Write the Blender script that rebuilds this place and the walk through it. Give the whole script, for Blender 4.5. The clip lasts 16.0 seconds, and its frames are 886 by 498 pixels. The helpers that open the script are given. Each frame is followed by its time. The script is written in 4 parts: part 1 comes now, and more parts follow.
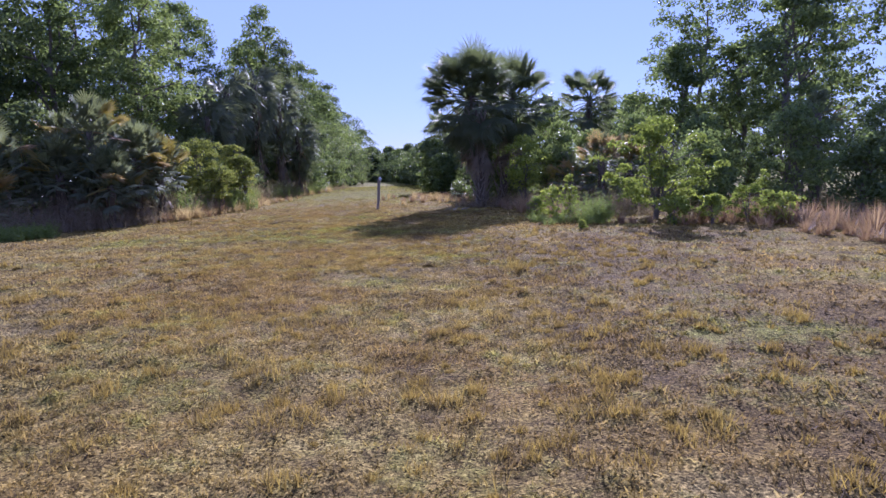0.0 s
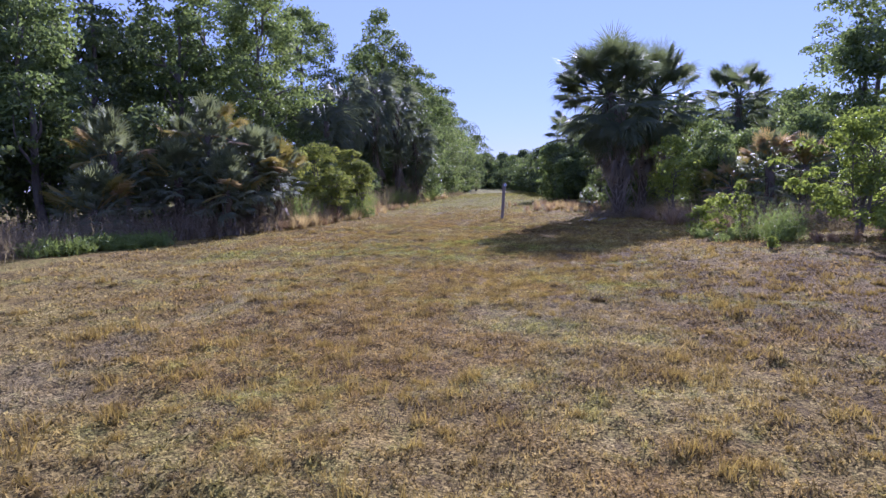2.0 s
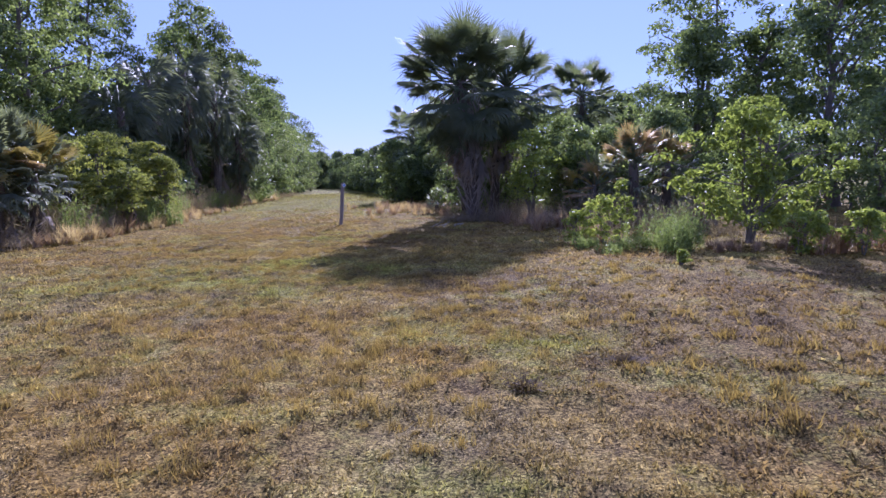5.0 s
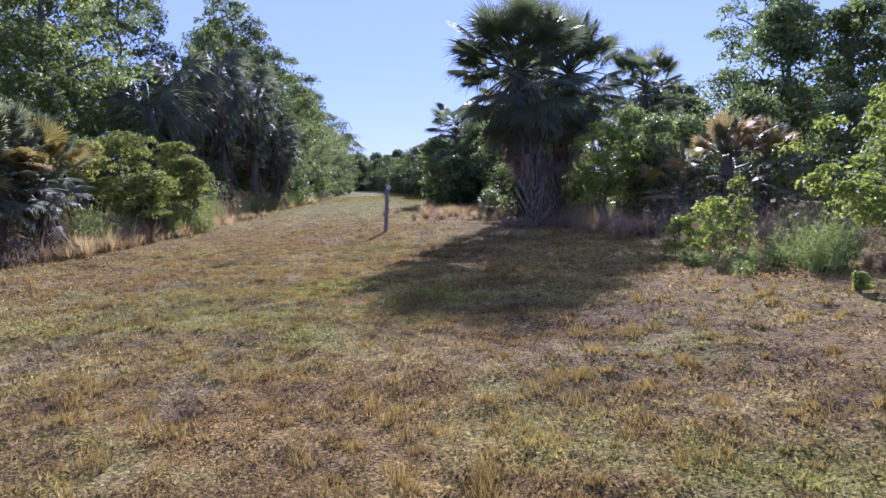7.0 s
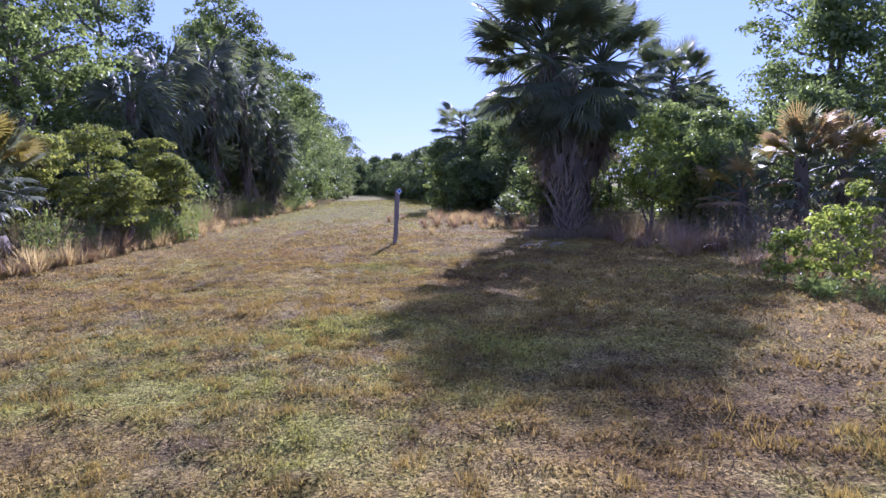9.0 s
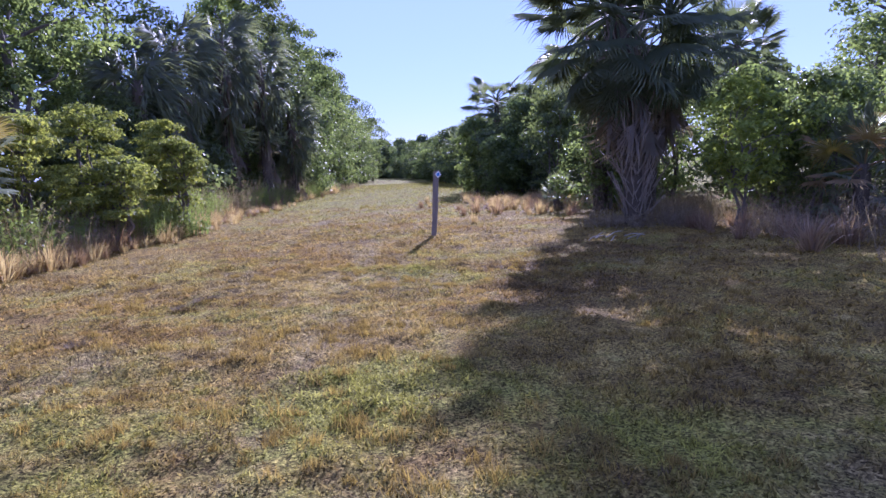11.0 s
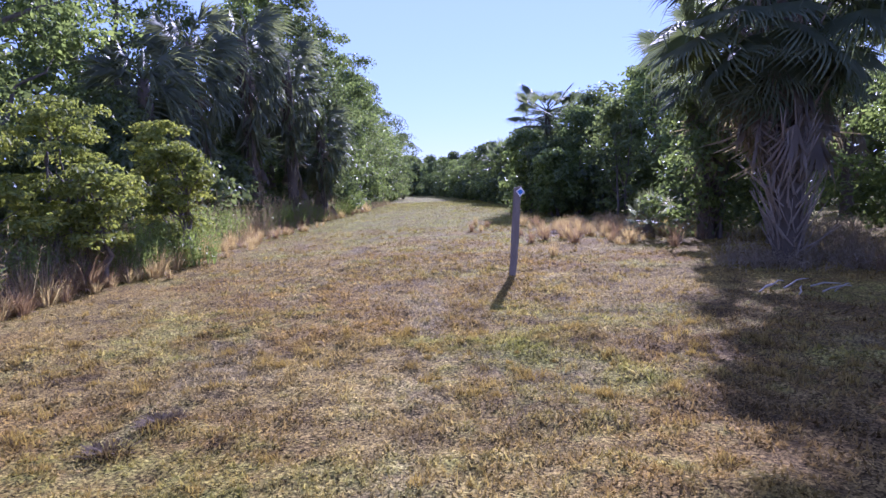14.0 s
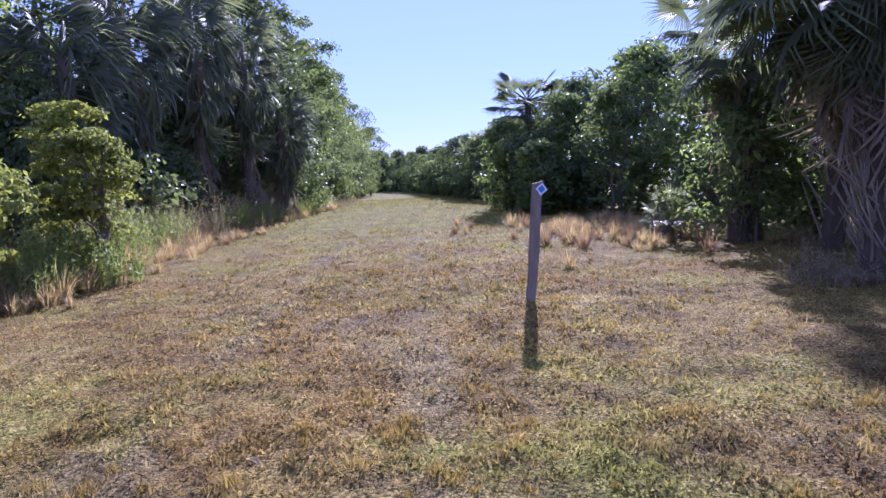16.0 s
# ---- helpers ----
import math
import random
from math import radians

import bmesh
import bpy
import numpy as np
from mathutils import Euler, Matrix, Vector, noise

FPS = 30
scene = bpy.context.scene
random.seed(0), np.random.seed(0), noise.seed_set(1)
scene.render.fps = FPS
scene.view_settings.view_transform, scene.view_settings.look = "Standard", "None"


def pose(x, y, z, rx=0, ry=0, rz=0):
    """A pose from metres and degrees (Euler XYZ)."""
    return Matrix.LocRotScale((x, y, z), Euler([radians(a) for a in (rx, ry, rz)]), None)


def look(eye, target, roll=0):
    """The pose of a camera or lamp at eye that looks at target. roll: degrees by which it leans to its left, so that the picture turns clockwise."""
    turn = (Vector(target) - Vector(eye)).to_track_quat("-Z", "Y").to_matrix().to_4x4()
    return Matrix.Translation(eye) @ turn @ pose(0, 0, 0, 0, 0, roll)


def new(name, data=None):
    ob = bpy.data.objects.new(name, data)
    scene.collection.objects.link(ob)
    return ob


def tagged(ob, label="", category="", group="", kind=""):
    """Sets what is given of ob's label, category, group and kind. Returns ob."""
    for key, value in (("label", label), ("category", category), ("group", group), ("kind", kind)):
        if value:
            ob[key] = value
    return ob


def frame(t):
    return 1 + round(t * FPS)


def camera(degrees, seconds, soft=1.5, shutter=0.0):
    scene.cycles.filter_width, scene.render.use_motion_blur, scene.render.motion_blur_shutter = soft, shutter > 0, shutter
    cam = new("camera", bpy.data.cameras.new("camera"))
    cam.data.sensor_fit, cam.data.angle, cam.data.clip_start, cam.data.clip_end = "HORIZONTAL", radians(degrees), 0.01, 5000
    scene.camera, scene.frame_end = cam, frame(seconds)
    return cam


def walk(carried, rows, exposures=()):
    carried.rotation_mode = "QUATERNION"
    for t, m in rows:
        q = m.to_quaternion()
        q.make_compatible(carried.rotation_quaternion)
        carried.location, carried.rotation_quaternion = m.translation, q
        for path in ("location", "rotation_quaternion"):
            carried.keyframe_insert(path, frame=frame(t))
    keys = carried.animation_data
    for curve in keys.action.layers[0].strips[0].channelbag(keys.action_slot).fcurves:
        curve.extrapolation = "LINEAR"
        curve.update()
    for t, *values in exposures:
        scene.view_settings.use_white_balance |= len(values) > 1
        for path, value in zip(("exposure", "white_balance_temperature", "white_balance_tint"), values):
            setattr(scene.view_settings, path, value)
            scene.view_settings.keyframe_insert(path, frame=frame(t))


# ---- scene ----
cam = camera(69.2, 16.0)
METRES, EYE, TILT, LEAN, TURN = 20.5, 1.5, 0.0, 0.0, 0.0
ROWS = [
    (0.0, 0.0, 0.0, 0.0, -0.18, -6.82, 1.54),
    (0.5, -0.0112, 0.0285, -0.0004, 1.7, -7.34, 1.98),
    (1.0, -0.0196, 0.0585, -0.0002, 4.29, -7.46, 2.11),
    (1.5, -0.0308, 0.0876, -0.0003, 9.41, -6.87, 2.07),
    (2.0, -0.0386, 0.1169, -0.0008, 9.62, -5.97, 1.46),
    (2.5, -0.0452, 0.1464, -0.002, 5.15, -5.48, 1.58),
    (3.0, -0.0472, 0.1784, -0.0024, -0.51, -5.7, 1.95),
    (3.5, -0.0519, 0.2082, -0.0016, -3.73, -5.14, 2.3),
    (6.0, -0.0629, 0.3616, -0.0018, -4.98, -6.99, 1.32),
    (6.5, -0.0711, 0.3928, -0.0019, -3.03, -6.85, 1.41),
    (7.0, -0.0756, 0.4224, -0.0016, -1.64, -6.15, 1.98),
    (7.5, -0.0854, 0.4534, -0.0016, -0.91, -5.79, 2.17),
    (8.0, -0.0913, 0.4851, -0.003, -1.26, -5.78, 1.75),
    (8.5, -0.0982, 0.5161, -0.0029, -0.91, -5.77, 1.61),
    (9.0, -0.0987, 0.5492, -0.0027, -1.88, -5.76, 1.66),
    (11.5, -0.1247, 0.699, -0.0023, 1.15, -7.44, 2.61),
    (12.0, -0.1315, 0.7292, -0.0024, 2.12, -6.23, 1.9),
    (12.5, -0.141, 0.759, -0.002, 2.45, -5.96, 1.53),
    (13.0, -0.1469, 0.7899, -0.0029, 2.63, -6.32, 1.25),
    (13.5, -0.1573, 0.8187, -0.0029, 3.3, -6.38, 1.65),
    (14.0, -0.163, 0.8507, -0.0033, 2.58, -5.58, 2.21),
    (14.5, -0.1701, 0.8811, -0.0025, 1.61, -5.51, 3.05),
    (15.0, -0.1737, 0.9148, -0.0032, 0.37, -6.95, 3.14),
    (15.5, -0.1796, 0.9468, -0.0028, -0.69, -7.71, 2.94),
    (16.0, -0.1844, 0.9781, -0.0024, -0.4, -6.1, 2.56),
]
walk(cam, [(t, pose(0, 0, EYE, TILT, LEAN, TURN) @ pose(METRES * x, METRES * y, METRES * z, 90 + pitch, roll, yaw)) for t, x, y, z, yaw, pitch, roll in ROWS],
     exposures=[(0.0, 0.77, 4980, 43), (7.0, 0.87, 4960, 43), (9.0, 1.03, 4930, 46), (16.0, 1.09, 4880, 48)])

# ---- world, sun and exposure ----
SUN_AZ, SUN_EL = 10.8, 28.5          # degrees right of +y, degrees up
world = bpy.data.worlds.new("sky")
scene.world = world
world.use_nodes = True
wt = world.node_tree
sky = wt.nodes.new("ShaderNodeTexSky")
sky.sky_type = "NISHITA"
sky.sun_disc = False
sky.sun_elevation, sky.sun_rotation = radians(SUN_EL), radians(SUN_AZ)
sky.air_density, sky.dust_density, sky.ozone_density = 1.15, 0.0, 3.0
# a hazy spring sky: the clear sky's colours evened out by pale blue haze
haze = wt.nodes.new("ShaderNodeMix")
haze.data_type = "RGBA"
haze.inputs[0].default_value = 0.72
haze.inputs[7].default_value = (3.35, 4.05, 5.85, 1)
wt.links.new(sky.outputs[0], haze.inputs[6])
wt.links.new(haze.outputs[2], wt.nodes["Background"].inputs[0])
wt.nodes["Background"].inputs[1].default_value = 0.08
lamp = bpy.data.lights.new("sun", "SUN")
lamp.energy, lamp.angle, lamp.color = 5.0, radians(0.6), (1.0, 0.94, 0.84)
sun = new("sun", lamp)
sun.matrix_world = look((30 * math.sin(radians(SUN_AZ)), 30 * math.cos(radians(SUN_AZ)), 30 * math.tan(radians(SUN_EL))), (0, 0, 0))


# ---- materials ----
def nodes_of(name):
    m = bpy.data.materials.new(name)
    m.use_nodes = True
    nt = m.node_tree
    return m, nt, nt.nodes, nt.links, nt.nodes["Principled BSDF"]


def ramp(nt, fac, stops):
    r = nt.nodes.new("ShaderNodeValToRGB")
    while len(r.color_ramp.elements) < len(stops):
        r.color_ramp.elements.new(0.5)
    for e, (p, c) in zip(r.color_ramp.elements, stops):
        e.position, e.color = p, (*c, 1)
    nt.links.new(fac, r.inputs[0])
    return r.outputs[0]


def noise_node(nt, scale, detail=3, rough=0.6, vec=None):
    n = nt.nodes.new("ShaderNodeTexNoise")
    n.inputs["Scale"].default_value, n.inputs["Detail"].default_value, n.inputs["Roughness"].default_value = scale, detail, rough
    if vec is not None:
        nt.links.new(vec, n.inputs["Vector"])
    return n.outputs["Fac"]


def mix(nt, fac, a, b, kind="MIX"):
    n = nt.nodes.new("ShaderNodeMix")
    n.data_type, n.blend_type = "RGBA", kind
    for sock, v in ((n.inputs[0], fac), (n.inputs[6], a), (n.inputs[7], b)):
        if isinstance(v, (int, float)):
            sock.default_value = v
        elif isinstance(v, tuple):
            sock.default_value = (*v, 1)
        else:
            nt.links.new(v, sock)
    return n.outputs[2]


def math_node(nt, op, a, b=0.0, c=0.0):
    n = nt.nodes.new("ShaderNodeMath")
    n.operation = op
    for sock, v in zip(n.inputs, (a, b, c)):
        if isinstance(v, (int, float)):
            sock.default_value = v
        else:
            nt.links.new(v, sock)
    return n.outputs[0]


def leaf_material(name, dark, mid, bright, through_share=0.45, gloss=0.45, spec=0.35, patch=0.8):
    """Leaves: three tones by leaf and by patch, light shining through, a waxy sheen."""
    m, nt, nodes, links, bsdf = nodes_of(name)
    geo, info = nodes.new("ShaderNodeNewGeometry"), nodes.new("ShaderNodeObjectInfo")
    n = noise_node(nt, patch, 2, 0.5, geo.outputs["Position"])
    f = math_node(nt, "MULTIPLY_ADD", geo.outputs["Random Per Island"], 0.45, math_node(nt, "MULTIPLY_ADD", n, 0.6, -0.1))
    f = math_node(nt, "ADD", f, math_node(nt, "MULTIPLY_ADD", info.outputs["Random"], 0.24, -0.12))
    col = ramp(nt, f, [(0.12, dark), (0.48, mid), (0.85, bright)])
    links.new(col, bsdf.inputs["Base Color"])
    bsdf.inputs["Roughness"].default_value = gloss
    bsdf.inputs["Specular IOR Level"].default_value = spec
    tr = nodes.new("ShaderNodeBsdfTranslucent")
    links.new(mix(nt, 1.0, col, (1.25, 1.2, 0.6), "MULTIPLY"), tr.inputs["Color"])
    ms = nodes.new("ShaderNodeMixShader")
    ms.inputs[0].default_value = through_share
    links.new(bsdf.outputs[0], ms.inputs[1])
    links.new(tr.outputs[0], ms.inputs[2])
    links.new(ms.outputs[0], nodes["Material Output"].inputs[0])
    return m


def bark_material(name, a, b, scale=9.0):
    m, nt, nodes, links, bsdf = nodes_of(name)
    tc = nodes.new("ShaderNodeTexCoord")
    mp = nodes.new("ShaderNodeMapping")
    mp.inputs["Scale"].default_value = (1, 1, 0.25)
    links.new(tc.outputs["Object"], mp.inputs[0])
    n1 = noise_node(nt, scale, 5, 0.7, mp.outputs[0])
    n2 = noise_node(nt, 1.3, 2, 0.5, tc.outputs["Object"])
    f = math_node(nt, "MULTIPLY_ADD", n2, 0.5, math_node(nt, "MULTIPLY_ADD", n1, 0.9, -0.2))
    links.new(ramp(nt, f, [(0.2, a), (0.75, b)]), bsdf.inputs["Base Color"])
    bsdf.inputs["Roughness"].default_value = 0.9
    bp = nodes.new("ShaderNodeBump")
    bp.inputs["Strength"].default_value, bp.inputs["Distance"].default_value = 0.7, 0.02
    links.new(n1, bp.inputs["Height"])
    links.new(bp.outputs[0], bsdf.inputs["Normal"])
    return m


def turf_tint(nt):
    """The colour of the turf over the plan: dry straw, rusty and green patches, bare grey wheel tracks."""
    geo = nt.nodes.new("ShaderNodeNewGeometry")
    pos = geo.outputs["Position"]
    big, mid_, fine = (noise_node(nt, s, 4, 0.6, pos) for s in (0.32, 1.1, 5.0))
    f = math_node(nt, "MULTIPLY_ADD", mid_, 0.55, math_node(nt, "MULTIPLY_ADD", fine, 0.45, 0.0))
    straw = ramp(nt, f, [(0.30, (0.095, 0.068, 0.034)), (0.43, (0.215, 0.162, 0.057)), (0.55, (0.33, 0.257, 0.083)), (0.70, (0.44, 0.362, 0.142))])
    rust = ramp(nt, f, [(0.3, (0.125, 0.082, 0.034)), (0.55, (0.30, 0.213, 0.066)), (0.75, (0.42, 0.315, 0.105))])
    green = ramp(nt, f, [(0.3, (0.105, 0.11, 0.03)), (0.5, (0.215, 0.222, 0.046)), (0.72, (0.35, 0.355, 0.082))])
    grey = ramp(nt, f, [(0.3, (0.135, 0.105, 0.06)), (0.6, (0.33, 0.272, 0.125)), (0.75, (0.46, 0.39, 0.19))])
    sep = nt.nodes.new("ShaderNodeSeparateXYZ")
    nt.links.new(pos, sep.inputs[0])
    x, y = sep.outputs[0], sep.outputs[1]
    # a greener band across the clearing
    ex = math_node(nt, "DIVIDE", math_node(nt, "ADD", x, 4.6), 5.2)
    ey = math_node(nt, "DIVIDE", math_node(nt, "SUBTRACT", y, 16.4), 2.4)
    rr = math_node(nt, "ADD", math_node(nt, "MULTIPLY", ex, ex), math_node(nt, "MULTIPLY", ey, ey))
    band = math_node(nt, "SUBTRACT", 1.0, math_node(nt, "MINIMUM", rr, 1.0))
    n3 = noise_node(nt, 0.55, 3, 0.6, pos)
    far_ = math_node(nt, "MINIMUM", math_node(nt, "MAXIMUM", math_node(nt, "MULTIPLY_ADD", y, 0.02, -0.6), 0.0), 0.26)
    g = math_node(nt, "ADD", math_node(nt, "MULTIPLY_ADD", band, 0.2, n3), far_)
    g = math_node(nt, "MULTIPLY_ADD", math_node(nt, "SUBTRACT", noise_node(nt, 4.5, 5, 0.75, pos), 0.5), 0.85, g)
    g = math_node(nt, "MULTIPLY_ADD", patch_mask(nt, pos, GREEN_SPOTS), 0.26, g)
    big = math_node(nt, "MULTIPLY_ADD", patch_mask(nt, pos, RUST_SPOTS), 0.3, big)
    gm = ramp(nt, g, [(0.50, (0, 0, 0)), (0.80, (0.85, 0.85, 0.85))])
    rm = ramp(nt, big, [(0.46, (0, 0, 0)), (0.60, (1, 1, 1))])
    n4 = noise_node(nt, 0.45, 3, 0.6, math_vec(nt, pos, (17.0, 5.0, 0.0)))
    # wheel tracks down the middle of the trail
    line = math_node(nt, "ADD", x, math_node(nt, "MULTIPLY_ADD", y, 0.045, 3.7))
    tr = math_node(nt, "ABSOLUTE", math_node(nt, "SUBTRACT", math_node(nt, "ABSOLUTE", line), 0.9))
    tr = math_node(nt, "MAXIMUM", math_node(nt, "SUBTRACT", 0.18, math_node(nt, "MULTIPLY", tr, 0.5)), 0.0)
    bm_ = ramp(nt, math_node(nt, "ADD", n4, tr), [(0.56, (0, 0, 0)), (0.70, (0.8, 0.8, 0.8))])
    c = mix(nt, rm, straw, rust)
    c = mix(nt, bm_, c, grey)
    brown = ramp(nt, f, [(0.3, (0.075, 0.052, 0.028)), (0.5, (0.185, 0.132, 0.052)), (0.72, (0.33, 0.25, 0.105))])
    bn = math_node(nt, "MULTIPLY_ADD", patch_mask(nt, pos, BROWN_SPOTS), 0.55, noise_node(nt, 2.2, 5, 0.75, math_vec(nt, pos, (3.0, 31.0, 0.0))))
    c = mix(nt, ramp(nt, bn, [(0.52, (0, 0, 0)), (0.80, (0.9, 0.9, 0.9))]), c, brown)
    c = mix(nt, gm, c, green)
    return c, f, pos


def patch_mask(nt, pos, spots):
    """1 inside, fading to 0 at the rim, of patches given as x, y and their half-widths."""
    out = None
    for px, py, rx, ry in spots:
        a = math_vec(nt, pos, (-px, -py, 0.0))
        m = nt.nodes.new("ShaderNodeVectorMath")
        m.operation = "MULTIPLY"
        nt.links.new(a, m.inputs[0])
        m.inputs[1].default_value = (1 / rx, 1 / ry, 0.0)
        d = nt.nodes.new("ShaderNodeVectorMath")
        d.operation = "LENGTH"
        nt.links.new(m.outputs[0], d.inputs[0])
        f = math_node(nt, "MAXIMUM", math_node(nt, "SUBTRACT", 1.0, d.outputs["Value"]), 0.0)
        out = f if out is None else math_node(nt, "MAXIMUM", out, f)
    return out


GREEN_SPOTS = [(3.5, 5.9, 1.1, 0.7), (-0.8, 9.05, 0.7, 0.5), (0.2, 11.7, 0.9, 0.7), (-3.0, 18.05, 1.0, 0.8), (-3.0, 23.1, 1.1, 0.8), (-3.9, 23.5, 0.7, 0.5), (-0.1, 10.6, 0.8, 0.6)]
BROWN_SPOTS = [(3.2, 5.0, 3.0, 3.5), (2.4, 10.5, 2.8, 4.5), (0.3, 14.5, 1.8, 2.5), (-1.0, 22.0, 1.4, 3.0), (0.3, 24.6, 2.4, 2.0), (5.0, 14.0, 3.5, 2.5)]
RUST_SPOTS = [(-2.4, 7.5, 1.6, 2.4), (-2.7, 10.0, 1.5, 1.6), (-3.0, 13.1, 1.8, 1.2), (-5.8, 20.5, 2.2, 1.5), (-5.5, 26.0, 2.5, 3.0)]


def math_vec(nt, v, offset):
    n = nt.nodes.new("ShaderNodeVectorMath")
    nt.links.new(v, n.inputs[0])
    n.inputs[1].default_value = offset
    return n.outputs[0]


def turf_material():
    m, nt, nodes, links, bsdf = nodes_of("dry_turf")
    c, f, pos = turf_tint(nt)
    hi = noise_node(nt, 38.0, 4, 0.7, pos)
    lo = noise_node(nt, 9.0, 4, 0.65, pos)
    cells = nodes.new("ShaderNodeTexVoronoi")
    cells.inputs["Scale"].default_value = 72.0
    links.new(pos, cells.inputs["Vector"])
    fleck = nodes.new("ShaderNodeSeparateColor")
    links.new(cells.outputs["Color"], fleck.inputs[0])
    c = mix(nt, 1.0, c, ramp(nt, fleck.outputs[0], [(0.0, (0.22, 0.2, 0.18)), (0.45, (0.8, 0.78, 0.74)), (0.8, (1.3, 1.27, 1.18)), (1.0, (1.6, 1.56, 1.46))]), "MULTIPLY")
    c2 = mix(nt, 1.0, c, ramp(nt, hi, [(0.3, (0.42, 0.4, 0.38)), (0.5, (0.85, 0.83, 0.8)), (0.7, (1.35, 1.32, 1.28))]), "MULTIPLY")
    links.new(c2, bsdf.inputs["Base Color"])
    bsdf.inputs["Roughness"].default_value = 1.0
    bsdf.inputs["Specular IOR Level"].default_value = 0.1
    bp = nodes.new("ShaderNodeBump")
    bp.inputs["Strength"].default_value, bp.inputs["Distance"].default_value = 1.0, 0.05
    links.new(math_node(nt, "MULTIPLY_ADD", hi, 0.5, lo), bp.inputs["Height"])
    links.new(bp.outputs[0], bsdf.inputs["Normal"])
    return m


def blade_material(name, lift=(1.15, 1.12, 1.0), share=0.5):
    """Blades and litter take the turf's own patches, with a tone for each blade."""
    m, nt, nodes, links, bsdf = nodes_of(name)
    c, f, pos = turf_tint(nt)
    geo = nodes.new("ShaderNodeNewGeometry")
    v = ramp(nt, geo.outputs["Random Per Island"], [(0.0, (0.4, 0.37, 0.33)), (0.45, lift), (0.8, (1.55, 1.48, 1.3)), (1.0, (2.0, 1.92, 1.7))])
    c2 = mix(nt, 1.0, c, v, "MULTIPLY")
    links.new(c2, bsdf.inputs["Base Color"])
    bsdf.inputs["Roughness"].default_value = 0.95
    bsdf.inputs["Specular IOR Level"].default_value = 0.04
    tr = nodes.new("ShaderNodeBsdfTranslucent")
    links.new(c2, tr.inputs["Color"])
    ms = nodes.new("ShaderNodeMixShader")
    ms.inputs[0].default_value = share
    links.new(bsdf.outputs[0], ms.inputs[1])
    links.new(tr.outputs[0], ms.inputs[2])
    links.new(ms.outputs[0], nodes["Material Output"].inputs[0])
    return m


def paint_material(name, colour, rough=0.45):
    m, nt, nodes, links, bsdf = nodes_of(name)
    tc = nodes.new("ShaderNodeTexCoord")
    n = noise_node(nt, 45.0, 4, 0.7, tc.outputs["Object"])
    links.new(mix(nt, 1.0, colour, ramp(nt, n, [(0.3, (0.75, 0.74, 0.72)), (0.6, (1, 1, 1))]), "MULTIPLY"), bsdf.inputs["Base Color"])
    bsdf.inputs["Roughness"].default_value = rough
    return m


M_TURF = turf_material()
M_BLADE = blade_material("dry_grass_blades")
M_TUFT = leaf_material("golden_tuft_blades", (0.14, 0.10, 0.045), (0.31, 0.23, 0.085), (0.50, 0.39, 0.15), 0.5, 0.7, 0.15, 2.2)
# matted dead grass; its dark tones also paint shadow patches on the turf
M_MATTED_AND_SHADE = leaf_material("matted_and_shade_grass", (0.09, 0.066, 0.045), (0.16, 0.12, 0.075), (0.25, 0.195, 0.12), 0.3, 0.8, 0.1)
M_OAK = leaf_material("broad_leaves", (0.085, 0.12, 0.062), (0.18, 0.24, 0.105), (0.32, 0.39, 0.16), 0.6)
M_OAK_DEEP = leaf_material("deep_green_leaves", (0.068, 0.095, 0.056), (0.13, 0.17, 0.085), (0.22, 0.27, 0.125), 0.55)
M_LIME = leaf_material("young_leaves", (0.14, 0.185, 0.05), (0.27, 0.335, 0.085), (0.43, 0.48, 0.125), 0.65)
M_WAX = leaf_material("waxy_bush_leaves", (0.14, 0.165, 0.055), (0.255, 0.295, 0.085), (0.47, 0.47, 0.125), 0.55, 0.6, 0.25)
M_PALM = leaf_material("palm_frond_green", (0.08, 0.105, 0.07), (0.14, 0.175, 0.11), (0.22, 0.255, 0.15), 0.5, 0.56, 0.28, 2.0)
M_PALM_YELLOW = leaf_material("palm_frond_yellowing", (0.15, 0.135, 0.045), (0.30, 0.25, 0.075), (0.44, 0.34, 0.11), 0.45, 0.4, 0.4, 2.5)
M_PALM_DEAD = leaf_material("palm_frond_dead", (0.19, 0.16, 0.14), (0.31, 0.265, 0.225), (0.43, 0.375, 0.31), 0.42, 0.7, 0.2, 2.0)
M_PALM_RUST = leaf_material("palm_frond_rust", (0.22, 0.15, 0.085), (0.38, 0.275, 0.15), (0.52, 0.41, 0.22), 0.5, 0.55, 0.3, 2.0)
M_FENNEL = leaf_material("fennel_green", (0.125, 0.17, 0.065), (0.225, 0.29, 0.105), (0.35, 0.415, 0.155), 0.55)
M_WEED = leaf_material("dead_weeds", (0.145, 0.115, 0.095), (0.255, 0.21, 0.17), (0.40, 0.34, 0.27), 0.45, 0.8, 0.1)
M_SEDGE = leaf_material("rusty_sedge", (0.2, 0.13, 0.105), (0.34, 0.24, 0.185), (0.47, 0.36, 0.27), 0.45, 0.6, 0.2, 1.5)
M_STRAW = leaf_material("straw_sedge", (0.30, 0.22, 0.15), (0.50, 0.395, 0.265), (0.62, 0.53, 0.38), 0.55, 0.6, 0.2, 1.5)
M_BARK = bark_material("grey_bark", (0.07, 0.055, 0.045), (0.22, 0.19, 0.16))
M_PALM_BARK = bark_material("palm_bark", (0.045, 0.035, 0.025), (0.15, 0.118, 0.085), 14)
M_BOOT = bark_material("frond_stubs", (0.14, 0.11, 0.08), (0.37, 0.31, 0.235), 20)
M_POST = bark_material("weathered_post_wood", (0.12, 0.10, 0.085), (0.28, 0.235, 0.20), 16)
